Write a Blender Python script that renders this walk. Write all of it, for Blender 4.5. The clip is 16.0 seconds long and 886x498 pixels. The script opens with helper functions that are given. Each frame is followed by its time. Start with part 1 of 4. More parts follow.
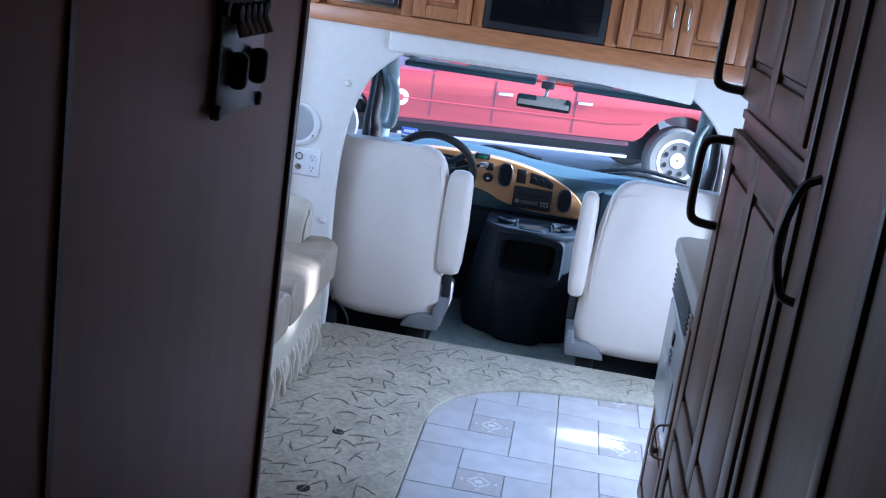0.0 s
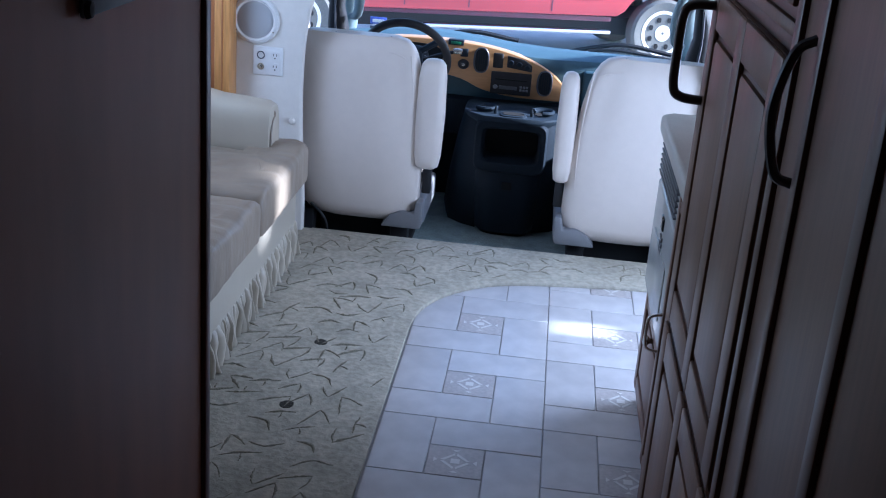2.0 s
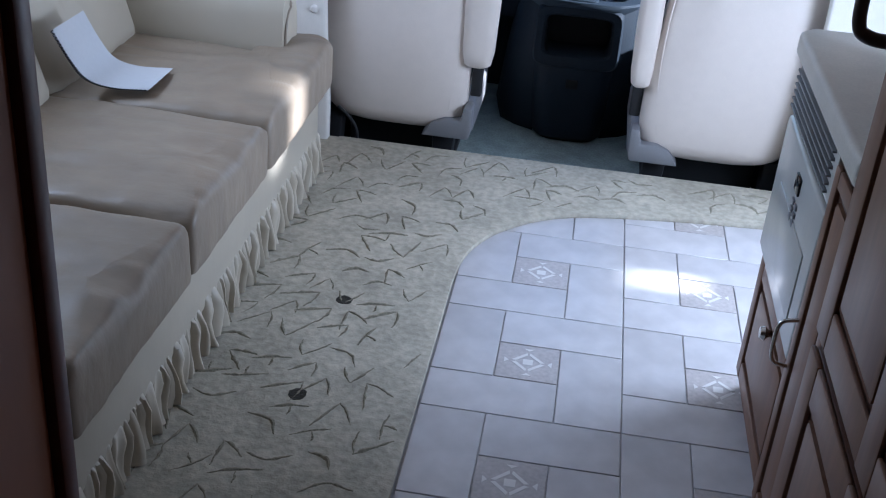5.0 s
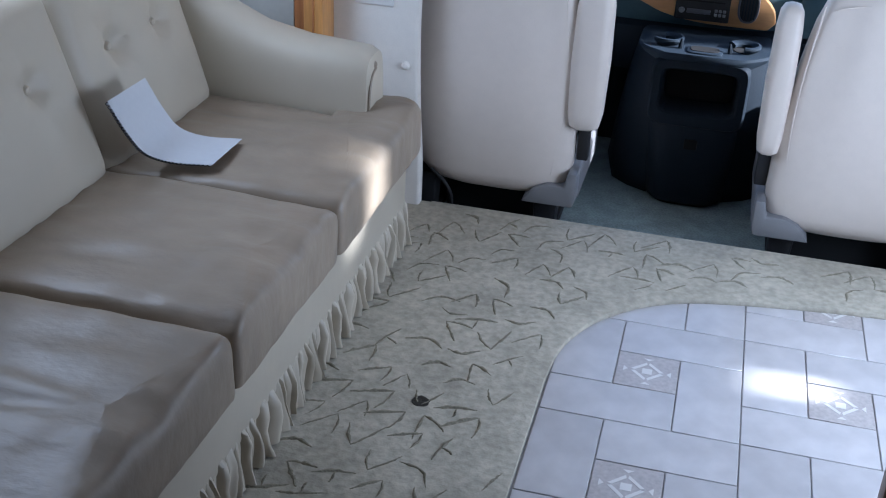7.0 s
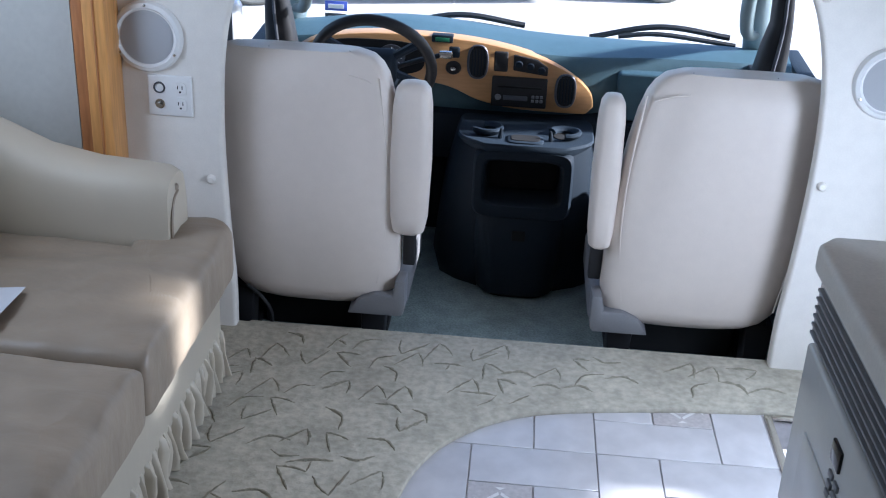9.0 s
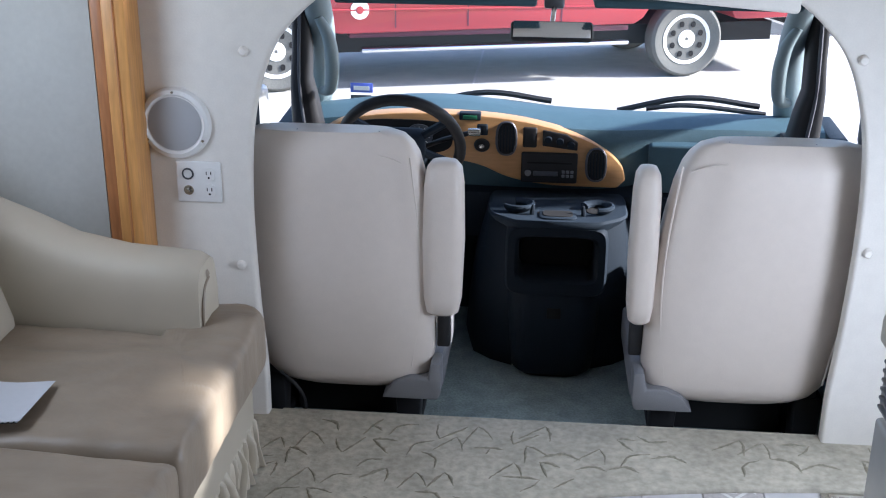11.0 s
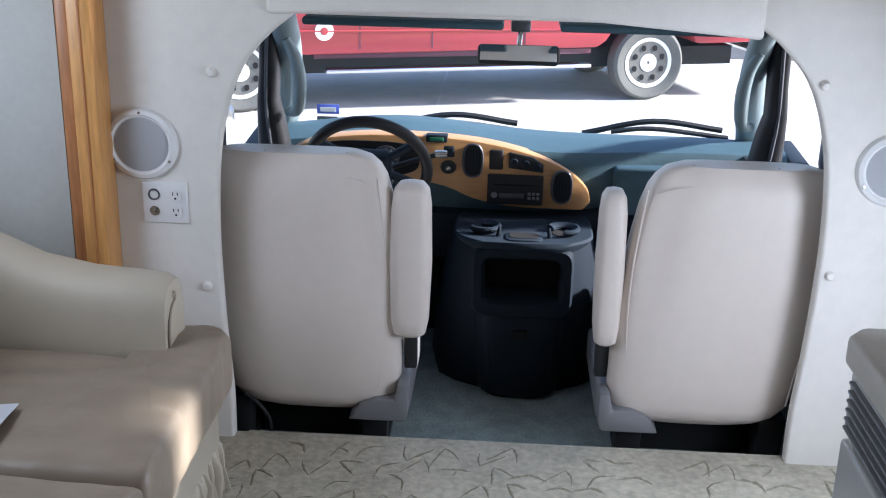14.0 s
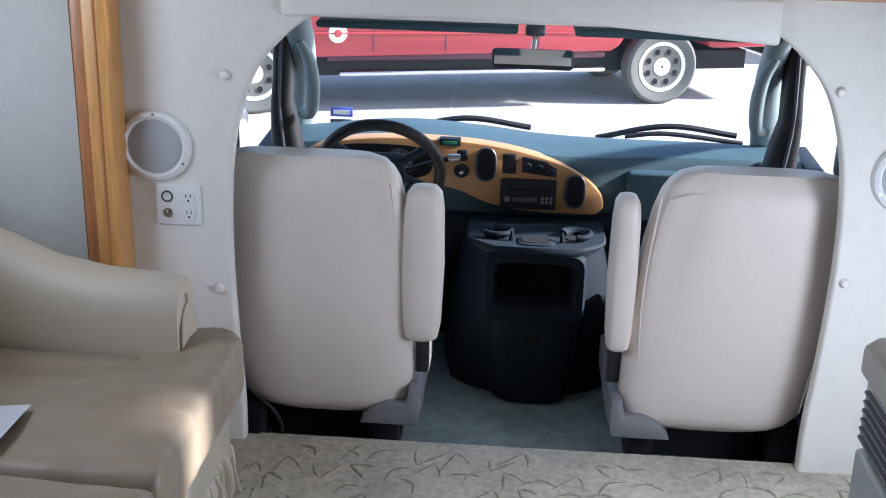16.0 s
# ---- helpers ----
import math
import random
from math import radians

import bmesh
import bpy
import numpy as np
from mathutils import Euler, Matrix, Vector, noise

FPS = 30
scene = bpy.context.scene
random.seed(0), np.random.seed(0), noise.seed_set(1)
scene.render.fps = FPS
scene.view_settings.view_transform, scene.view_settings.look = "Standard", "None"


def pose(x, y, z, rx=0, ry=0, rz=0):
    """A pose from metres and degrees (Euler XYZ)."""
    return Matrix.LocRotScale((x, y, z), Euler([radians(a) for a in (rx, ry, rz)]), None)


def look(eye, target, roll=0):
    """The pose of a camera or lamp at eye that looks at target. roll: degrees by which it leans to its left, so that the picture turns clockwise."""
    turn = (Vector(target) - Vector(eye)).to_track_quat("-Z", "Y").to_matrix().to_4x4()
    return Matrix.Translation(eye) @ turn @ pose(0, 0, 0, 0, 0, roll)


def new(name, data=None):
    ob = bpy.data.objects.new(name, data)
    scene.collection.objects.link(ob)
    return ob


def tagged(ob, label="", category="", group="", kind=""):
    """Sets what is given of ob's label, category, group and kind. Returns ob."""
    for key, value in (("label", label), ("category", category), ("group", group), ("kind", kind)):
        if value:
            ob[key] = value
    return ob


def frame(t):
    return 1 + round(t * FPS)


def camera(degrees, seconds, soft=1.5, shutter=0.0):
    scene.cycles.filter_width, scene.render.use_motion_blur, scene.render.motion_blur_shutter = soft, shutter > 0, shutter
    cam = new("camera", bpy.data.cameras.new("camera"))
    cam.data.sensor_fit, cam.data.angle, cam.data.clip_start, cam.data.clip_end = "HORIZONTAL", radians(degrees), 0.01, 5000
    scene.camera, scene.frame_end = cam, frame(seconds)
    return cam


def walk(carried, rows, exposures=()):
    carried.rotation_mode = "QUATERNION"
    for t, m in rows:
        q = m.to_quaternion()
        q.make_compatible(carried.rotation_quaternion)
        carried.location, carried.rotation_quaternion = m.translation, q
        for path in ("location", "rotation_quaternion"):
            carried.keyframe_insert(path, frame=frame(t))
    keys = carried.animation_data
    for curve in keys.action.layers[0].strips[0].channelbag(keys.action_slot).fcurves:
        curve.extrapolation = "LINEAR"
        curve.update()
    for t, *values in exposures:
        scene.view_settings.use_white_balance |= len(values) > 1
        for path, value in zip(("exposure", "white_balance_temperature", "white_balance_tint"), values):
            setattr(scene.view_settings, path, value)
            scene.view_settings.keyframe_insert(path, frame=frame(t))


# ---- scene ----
cam = camera(43.0, 16.0, soft=1.1)
PATH = [
    (0, 0.095, -3.708, 1.587, 5.49, -14.72, 8.26),
    (0.5, 0.101, -3.729, 1.589, 7.45, -14.20, 8.05),
    (1, 0.081, -3.650, 1.597, 7.31, -15.68, 9.29),
    (1.5, 0.073, -3.575, 1.571, 7.91, -18.32, 6.84),
    (2, 0.130, -3.518, 1.556, 4.54, -20.22, 4.56),
    (2.5, 0.164, -3.498, 1.513, 5.20, -23.75, 5.70),
    (3, 0.162, -3.438, 1.486, 8.73, -26.81, 5.74),
    (3.5, 0.090, -3.215, 1.531, 5.85, -26.22, 5.81),
    (3.7, 0.073, -3.121, 1.537, 5.37, -26.84, 5.07),
    (5.8, 0.018, -2.570, 1.498, 8.60, -28.24, 4.66),
    (6, 0.027, -2.515, 1.510, 10.45, -27.88, 3.68),
    (6.5, 0.047, -2.447, 1.508, 12.45, -27.23, 3.22),
    (7, 0.040, -2.375, 1.516, 13.46, -27.45, 2.76),
    (7.5, 0.030, -2.240, 1.539, 14.98, -27.25, 5.69),
    (8, 0.017, -2.172, 1.522, 15.03, -29.78, 4.74),
    (8.5, -0.011, -2.099, 1.537, 8.51, -29.94, 4.08),
    (9, -0.023, -2.096, 1.565, 3.60, -24.24, 2.73),
    (9.5, -0.041, -2.102, 1.547, 4.92, -19.33, 1.46),
    (9.7, -0.024, -2.092, 1.545, 5.32, -19.08, 0.74),
    (11.8, -0.076, -2.030, 1.538, 4.44, -20.80, 0.52),
    (12, -0.075, -2.032, 1.540, 3.64, -20.76, 0.75),
    (12.5, -0.078, -2.028, 1.541, 4.63, -20.12, 0.86),
    (13, -0.077, -2.036, 1.543, 5.60, -19.84, 1.60),
    (13.5, -0.072, -2.043, 1.545, 4.40, -18.90, 1.11),
    (14, -0.072, -2.042, 1.543, 2.96, -19.14, 1.33),
    (14.5, -0.073, -2.040, 1.541, 3.18, -19.56, 1.70),
    (15, -0.076, -2.038, 1.540, 3.83, -19.78, 1.66),
    (15.5, -0.072, -2.042, 1.547, 3.51, -19.13, 1.46),
    (16, -0.075, -2.035, 1.545, 3.59, -19.03, 1.58),
]
walk(cam, [(t, pose(x, y, z, 90 + tilt, 0, turn) @ pose(0, 0, 0, 0, 0, lean)) for t, x, y, z, turn, tilt, lean in PATH],
     [(0, 1.95, 4800, 14), (2.2, 1.75, 4900, 15), (3.5, 2.05, 5100, 15), (6, 1.75, 5250, 13), (7.5, 1.7, 5300, 13), (9, 1.65, 5450, 13), (12, 1.6, 5850, 14), (16, 1.6, 5850, 14)])

# ---- light ----
SUN = Vector((0.84, 0.05, 0.44)).normalized()
world = bpy.data.worlds.new("sky_world")
scene.world = world
world.use_nodes = True
wn = world.node_tree.nodes
sky = wn.new("ShaderNodeTexSky")
sky.sky_type = "NISHITA"
sky.sun_disc = False
sky.sun_elevation = math.asin(SUN.z)
sky.sun_rotation = math.atan2(SUN.x, SUN.y)
wn["Background"].inputs["Strength"].default_value = 0.15
world.node_tree.links.new(sky.outputs["Color"], wn["Background"].inputs["Color"])
sun_data = bpy.data.lights.new("sun", "SUN")
sun_data.energy, sun_data.angle, sun_data.color = 5.0, radians(3.5), (1.0, 0.95, 0.86)
sun = new("sun", sun_data)
sun.matrix_world = look(SUN * 30, (0, 0, 0))


def fill_lamp(name, eye, target, w, h, energy, color=(0.86, 0.93, 1.0)):
    d = bpy.data.lights.new(name, "AREA")
    d.shape, d.size, d.size_y, d.energy, d.color = "RECTANGLE", w, h, energy, color
    ob = new(name, d)
    ob.matrix_world = look(eye, target)
    return ob


# added area lamps that brighten the coach from the sofa and entry sides
fill_lamp("sofa_side_fill", (-1.70, -0.2, 1.32), (-0.1, 0.35, 0.4), 0.7, 0.5, 3.4)
fill_lamp("entry_side_fill", (1.1, -0.08, 0.75), (-0.8, -0.05, 0.3), 0.6, 0.7, 5.0)


# ---- materials ----
def mat(name, color, rough=0.6, metal=0.0, grain=0.0, scale=40.0, bump=0.0, stain=0.0, spec=0.5, stretch=(1, 1, 1), vary=0.0, second=None):
    m = bpy.data.materials.new(name)
    m.use_nodes = True
    nt = m.node_tree
    b = nt.nodes["Principled BSDF"]
    b.inputs["Roughness"].default_value = rough
    b.inputs["Metallic"].default_value = metal
    b.inputs["Specular IOR Level"].default_value = spec
    b.inputs["Base Color"].default_value = (*color, 1)
    co = nt.nodes.new("ShaderNodeTexCoord")
    mp = nt.nodes.new("ShaderNodeMapping")
    mp.inputs["Scale"].default_value = stretch
    nt.links.new(co.outputs["Object"], mp.inputs["Vector"])
    n1 = nt.nodes.new("ShaderNodeTexNoise")
    n1.inputs["Scale"].default_value = scale
    n1.inputs["Detail"].default_value = 5
    nt.links.new(mp.outputs["Vector"], n1.inputs["Vector"])
    n2 = nt.nodes.new("ShaderNodeTexNoise")
    n2.inputs["Scale"].default_value = scale / 9
    n2.inputs["Detail"].default_value = 3
    nt.links.new(mp.outputs["Vector"], n2.inputs["Vector"])
    if grain or stain or vary:
        r1 = nt.nodes.new("ShaderNodeMapRange")
        r1.inputs["From Min"].default_value, r1.inputs["From Max"].default_value = 0.3, 0.7
        nt.links.new(n1.outputs["Fac"], r1.inputs["Value"])
        mx = nt.nodes.new("ShaderNodeMix")
        mx.data_type = "RGBA"
        dark = second or tuple(c * (1 - grain) for c in color)
        mx.inputs["A"].default_value = (*dark, 1)
        mx.inputs["B"].default_value = (*color, 1)
        nt.links.new(r1.outputs["Result"], mx.inputs["Factor"])
        r2 = nt.nodes.new("ShaderNodeMapRange")
        r2.inputs["From Min"].default_value, r2.inputs["From Max"].default_value = 0.35, 0.65
        r2.inputs["To Min"].default_value, r2.inputs["To Max"].default_value = 1 - stain, 1.0
        nt.links.new(n2.outputs["Fac"], r2.inputs["Value"])
        hs = nt.nodes.new("ShaderNodeHueSaturation")
        nt.links.new(mx.outputs["Result"], hs.inputs["Color"])
        if vary:
            inf = nt.nodes.new("ShaderNodeObjectInfo")
            r3 = nt.nodes.new("ShaderNodeMapRange")
            r3.inputs["To Min"].default_value, r3.inputs["To Max"].default_value = 1 - vary, 1 + vary
            nt.links.new(inf.outputs["Random"], r3.inputs["Value"])
            mu = nt.nodes.new("ShaderNodeMath")
            mu.operation = "MULTIPLY"
            nt.links.new(r2.outputs["Result"], mu.inputs[0])
            nt.links.new(r3.outputs["Result"], mu.inputs[1])
            nt.links.new(mu.outputs[0], hs.inputs["Value"])
        else:
            nt.links.new(r2.outputs["Result"], hs.inputs["Value"])
        nt.links.new(hs.outputs["Color"], b.inputs["Base Color"])
    if bump:
        bp = nt.nodes.new("ShaderNodeBump")
        bp.inputs["Strength"].default_value = bump
        bp.inputs["Distance"].default_value = 0.004
        nt.links.new(n1.outputs["Fac"], bp.inputs["Height"])
        nt.links.new(bp.outputs["Normal"], b.inputs["Normal"])
    return m


def glass_mat(name, gloss=0.05):
    """Thin pane: lets light straight through, with a faint mirror sheen."""
    m = bpy.data.materials.new(name)
    m.use_nodes = True
    nt = m.node_tree
    clear, shine, mix = nt.nodes.new("ShaderNodeBsdfTransparent"), nt.nodes.new("ShaderNodeBsdfGlossy"), nt.nodes.new("ShaderNodeMixShader")
    shine.inputs["Roughness"].default_value = 0.02
    mix.inputs[0].default_value = gloss
    nt.links.new(clear.outputs[0], mix.inputs[1])
    nt.links.new(shine.outputs[0], mix.inputs[2])
    nt.links.new(mix.outputs[0], nt.nodes["Material Output"].inputs["Surface"])
    return m


M_LEATHER = mat("white_vinyl_leather", (0.68, 0.605, 0.54), 0.42, grain=0.02, scale=260, bump=0.08, stain=0.025)
M_PAD = mat("padded_white_vinyl", (0.79, 0.755, 0.70), 0.5, grain=0.04, scale=220, bump=0.1, stain=0.04)
M_SOFA = mat("tan_sofa_ultraleather", (0.395, 0.32, 0.24), 0.42, grain=0.14, scale=11, bump=1.0, stain=0.2, stretch=(1, 1.7, 1))
M_SOFA_PALE = mat("cream_sofa_ultraleather", (0.57, 0.51, 0.405), 0.45, grain=0.06, scale=8, bump=0.5, stain=0.08)
M_CARPET = mat("sage_cut_pile_carpet", (0.59, 0.55, 0.45), 0.95, grain=0.3, scale=50, bump=1.0, stain=0.2, spec=0.1)
# darker carpet tone: the grooves' shade put into colour
M_GROOVE = mat("carved_line_shade", (0.36, 0.335, 0.26), 1.0, grain=0.3, scale=150, bump=0.8, spec=0.0)
M_HOLE = mat("worn_carpet_hole", (0.05, 0.045, 0.035), 1.0, grain=0.4, scale=150, bump=0.8)
M_CABCARPET = mat("blue_grey_cab_carpet", (0.35, 0.43, 0.43), 0.95, grain=0.3, scale=140, bump=1.0, stain=0.2, spec=0.1)
M_TILE = mat("pale_marbled_vinyl_tile", (0.65, 0.63, 0.64), 0.3, grain=0.16, scale=14, bump=0.05, stain=0.17, vary=0.05)
M_ACCENT = mat("accent_vinyl_tile", (0.55, 0.51, 0.50), 0.35, grain=0.22, scale=90, bump=0.05, stain=0.1)
M_INLAY = mat("accent_inlay_pale", (0.74, 0.72, 0.70), 0.35, grain=0.05, scale=60)
M_GROUT = mat("tile_joint_grey", (0.52, 0.50, 0.51), 0.6, grain=0.15, scale=80)
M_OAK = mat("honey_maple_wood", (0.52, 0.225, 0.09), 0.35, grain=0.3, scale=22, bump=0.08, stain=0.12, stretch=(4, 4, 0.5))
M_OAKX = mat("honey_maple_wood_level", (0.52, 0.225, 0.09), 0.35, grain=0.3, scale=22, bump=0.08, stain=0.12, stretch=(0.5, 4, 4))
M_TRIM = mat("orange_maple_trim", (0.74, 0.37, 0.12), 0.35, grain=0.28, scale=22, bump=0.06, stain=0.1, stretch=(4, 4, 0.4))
M_CHERRY = mat("cherry_wood_panel", (0.40, 0.16, 0.075), 0.5, grain=0.2, spec=0.26, scale=9, bump=0.03, stain=0.2, stretch=(2, 2, 0.4))
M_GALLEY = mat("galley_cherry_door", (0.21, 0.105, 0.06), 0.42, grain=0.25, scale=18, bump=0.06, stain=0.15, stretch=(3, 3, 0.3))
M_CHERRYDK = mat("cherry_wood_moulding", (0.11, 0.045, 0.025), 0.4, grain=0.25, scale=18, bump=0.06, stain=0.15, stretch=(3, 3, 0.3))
M_EDGE = mat("red_brown_edge_band", (0.13, 0.035, 0.02), 0.4, grain=0.2, scale=40)
M_DASHBLUE = mat("slate_blue_dash_plastic", (0.05, 0.098, 0.125), 0.6, spec=0.3, grain=0.12, scale=300, bump=0.25, stain=0.08)
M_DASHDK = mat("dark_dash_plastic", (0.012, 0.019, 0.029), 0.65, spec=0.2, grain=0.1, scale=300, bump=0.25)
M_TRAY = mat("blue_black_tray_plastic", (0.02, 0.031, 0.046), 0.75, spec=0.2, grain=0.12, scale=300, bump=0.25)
M_WOODPOD = mat("tan_woodgrain_dash_trim", (0.50, 0.27, 0.11), 0.4, grain=0.2, scale=30, stretch=(0.5, 3, 3), stain=0.1)
M_BLACK = mat("black_plastic", (0.02, 0.02, 0.022), 0.55, spec=0.3, grain=0.1, scale=200, bump=0.1)
# near-black for black fittings and for shade coloured into slots, wells and holes
M_VOID = mat("black_and_recess_shade", (0.004, 0.004, 0.005), 0.9)
M_GREYPL = mat("grey_seat_plastic", (0.19, 0.19, 0.20), 0.55, grain=0.08, scale=250, bump=0.2)
M_WHITEPL = mat("white_plastic", (0.78, 0.78, 0.77), 0.35, grain=0.03, scale=100)
M_GRILLE = mat("speaker_mesh_grey", (0.48, 0.49, 0.51), 0.6, grain=0.35, scale=900, bump=0.3)
M_CHROME = mat("brushed_nickel", (0.62, 0.60, 0.56), 0.25, metal=1.0)
M_BRONZE = mat("dark_bronze_handle", (0.035, 0.022, 0.016), 0.35)
M_OVEN = mat("pale_grey_appliance_enamel", (0.50, 0.50, 0.475), 0.22, grain=0.03, scale=60)
M_COUNTER = mat("beige_laminate_counter", (0.60, 0.57, 0.51), 0.35, grain=0.10, scale=180, stain=0.05)
M_PAPER = mat("white_paper", (0.62, 0.64, 0.68), 0.7, grain=0.03, scale=80)
M_WALL = mat("grey_wallboard", (0.50, 0.50, 0.47), 0.7, grain=0.06, scale=60, stain=0.05)
M_CEIL = mat("cream_ceiling_panel", (0.72, 0.70, 0.66), 0.7, grain=0.05, scale=60)
M_CONC = mat("sunlit_concrete", (0.55, 0.54, 0.52), 0.9, grain=0.15, scale=6, bump=0.3, stain=0.2)
M_ASPH = mat("grey_asphalt", (0.09, 0.095, 0.1), 0.95, grain=0.35, scale=20, bump=0.5, stain=0.25)
M_RED = mat("red_truck_paint", (0.36, 0.045, 0.055), 0.3, grain=0.05, scale=3, stain=0.1)
M_REDDK = mat("plum_truck_shadow_trim", (0.09, 0.02, 0.04), 0.4, grain=0.1, scale=5)
M_TYRE = mat("tyre_rubber", (0.13, 0.13, 0.12), 0.85, grain=0.2, scale=60, bump=0.3)
M_RIM = mat("silver_wheel_rim", (0.78, 0.78, 0.76), 0.4, metal=0.0, grain=0.05)
M_GLASS = glass_mat("clear_glass")
M_DARKGLASS = mat("dark_tinted_glass", (0.01, 0.012, 0.015), 0.05)
M_SCREEN = mat("black_screen", (0.006, 0.006, 0.008), 0.12)
M_MIRROR = mat("mirror_silver", (0.9, 0.92, 0.93), 0.12, metal=1.0)
M_PILLAR = mat("blue_grey_pillar_plastic", (0.20, 0.26, 0.28), 0.55, grain=0.08, scale=250, bump=0.2)
M_STEEL = mat("dark_steel_plate", (0.10, 0.105, 0.12), 0.4, metal=0.4, grain=0.15, scale=80)
M_HOOD = mat("white_van_paint", (0.75, 0.75, 0.74), 0.3, grain=0.03, scale=4)
M_BUMPER = mat("chrome_bumper", (0.65, 0.66, 0.68), 0.15, metal=1.0)
M_BLUE = mat("blue_sticker", (0.08, 0.12, 0.5), 0.5)
M_GREEN = mat("green_gear_display", (0.02, 0.16, 0.08), 0.4)


# ---- mesh helpers ----
def finish(bm, smooth=True, angle=40):
    bmesh.ops.recalc_face_normals(bm, faces=bm.faces)
    if smooth:
        for f in bm.faces:
            f.smooth = True
        for e in bm.edges:
            if len(e.link_faces) == 2 and e.calc_face_angle(0) > radians(angle):
                e.smooth = False
    return bm


def mesh_object(name, bm, material):
    finish(bm)
    me = bpy.data.meshes.new(name)
    bm.to_mesh(me)
    bm.free()
    me.materials.append(material)
    return new(name, me)


def part(name, bm, material, parent, label=""):
    ob = mesh_object(name, bm, material)
    ob.parent = parent
    if label:
        ob["label"] = label
    return ob


def thing(name, label, category, group="", at=(0, 0, 0)):
    ob = new(name)
    ob.location = at
    ob.empty_display_size = 0.05
    return tagged(ob, label, category, group)


def setting(name, bm, material, label, category):
    return tagged(mesh_object(name, bm, material), label, category, kind="structure")


def box(x0, x1, y0, y1, z0, z1, bevel=0.0, seg=2, bm=None):
    b = bmesh.new()
    bmesh.ops.create_cube(b, size=1.0)
    bmesh.ops.scale(b, vec=(x1 - x0, y1 - y0, z1 - z0), verts=b.verts)
    bmesh.ops.translate(b, vec=((x0 + x1) / 2, (y0 + y1) / 2, (z0 + z1) / 2), verts=b.verts)
    if bevel:
        bmesh.ops.bevel(b, geom=b.edges[:], offset=bevel, segments=seg, profile=0.5, affect="EDGES")
    return join(bm, b)


def join(bm, b):
    if bm is None:
        return b
    me = bpy.data.meshes.new("tmp")
    b.to_mesh(me)
    b.free()
    bm.from_mesh(me)
    bpy.data.meshes.remove(me)
    return bm


def prism(points, axis, lo, hi, bevel=0.0, seg=2, bm=None):
    """A polygon pushed along an axis: points are the two other coordinates in the order x, y, z."""
    b = bmesh.new()

    def at(p, v):
        return {"x": (v, p[0], p[1]), "y": (p[0], v, p[1]), "z": (p[0], p[1], v)}[axis]
    base = b.faces.new([b.verts.new(at(p, lo)) for p in points])
    out = bmesh.ops.extrude_face_region(b, geom=[base])
    d = {"x": (hi - lo, 0, 0), "y": (0, hi - lo, 0), "z": (0, 0, hi - lo)}[axis]
    bmesh.ops.translate(b, vec=d, verts=[g for g in out["geom"] if isinstance(g, bmesh.types.BMVert)])
    bmesh.ops.recalc_face_normals(b, faces=b.faces)
    if bevel:
        bmesh.ops.bevel(b, geom=b.edges[:], offset=bevel, segments=seg, profile=0.5, affect="EDGES", clamp_overlap=True)
    return join(bm, b)


def loft(rings, closed=True, caps=True, bm=None):
    b = bmesh.new()
    rows = [[b.verts.new(p) for p in ring] for ring in rings]
    n = len(rows[0])
    for r0, r1 in zip(rows, rows[1:]):
        for i in range(n if closed else n - 1):
            b.faces.new((r0[i], r0[(i + 1) % n], r1[(i + 1) % n], r1[i]))
    if caps and closed:
        b.faces.new(rows[0])
        b.faces.new(rows[-1])
    return join(bm, b)


def tube(path, radius, n=10, bm=None, flat=1.0):
    rings = []
    pts = [Vector(p) for p in path]
    side = None
    for i, p in enumerate(pts):
        d = (pts[min(i + 1, len(pts) - 1)] - pts[max(i - 1, 0)]).normalized()
        if side is None:
            side = d.orthogonal().normalized()
        side = (side - d * side.dot(d)).normalized()
        up = d.cross(side)
        r = radius[i] if isinstance(radius, (list, tuple)) else radius
        rings.append([p + side * r * math.cos(a) + up * r * flat * math.sin(a) for a in (2 * math.pi * k / n for k in range(n))])
    return loft(rings, bm=bm)


def lathe(profile, axis, centre, n=32, bm=None):
    """profile: (radius, height along the axis)."""
    c = Vector(centre)
    rings = []
    for r, h in profile:
        ring = []
        for k in range(n):
            a = 2 * math.pi * k / n
            u, v = r * math.cos(a), r * math.sin(a)
            ring.append(c + Vector({"x": (h, u, v), "y": (u, h, v), "z": (u, v, h)}[axis]))
        rings.append(ring)
    return loft(rings, bm=bm)


def sq_ring(cx, cy, z, hx, hy, power=4.0, n=40, tilt=None):
    ring = []
    for k in range(n):
        a = 2 * math.pi * k / n
        c, s = math.cos(a), math.sin(a)
        u = math.copysign(abs(c) ** (2 / power), c) * hx
        v = math.copysign(abs(s) ** (2 / power), s) * hy
        ring.append((cx + u, cy + v, z))
    return ring


def curve_pts(points, n=8):
    """A smooth line through the points (Catmull-Rom)."""
    p = [Vector(q) for q in points]
    p = [2 * p[0] - p[1]] + p + [2 * p[-1] - p[-2]]
    out = []
    for i in range(1, len(p) - 2):
        for k in range(n):
            t = k / n
            out.append(0.5 * (2 * p[i] + (p[i + 1] - p[i - 1]) * t + (2 * p[i - 1] - 5 * p[i] + 4 * p[i + 1] - p[i + 2]) * t * t
                              + (3 * p[i] - p[i - 1] - 3 * p[i + 1] + p[i + 2]) * t ** 3))
    return out + [p[-2]]


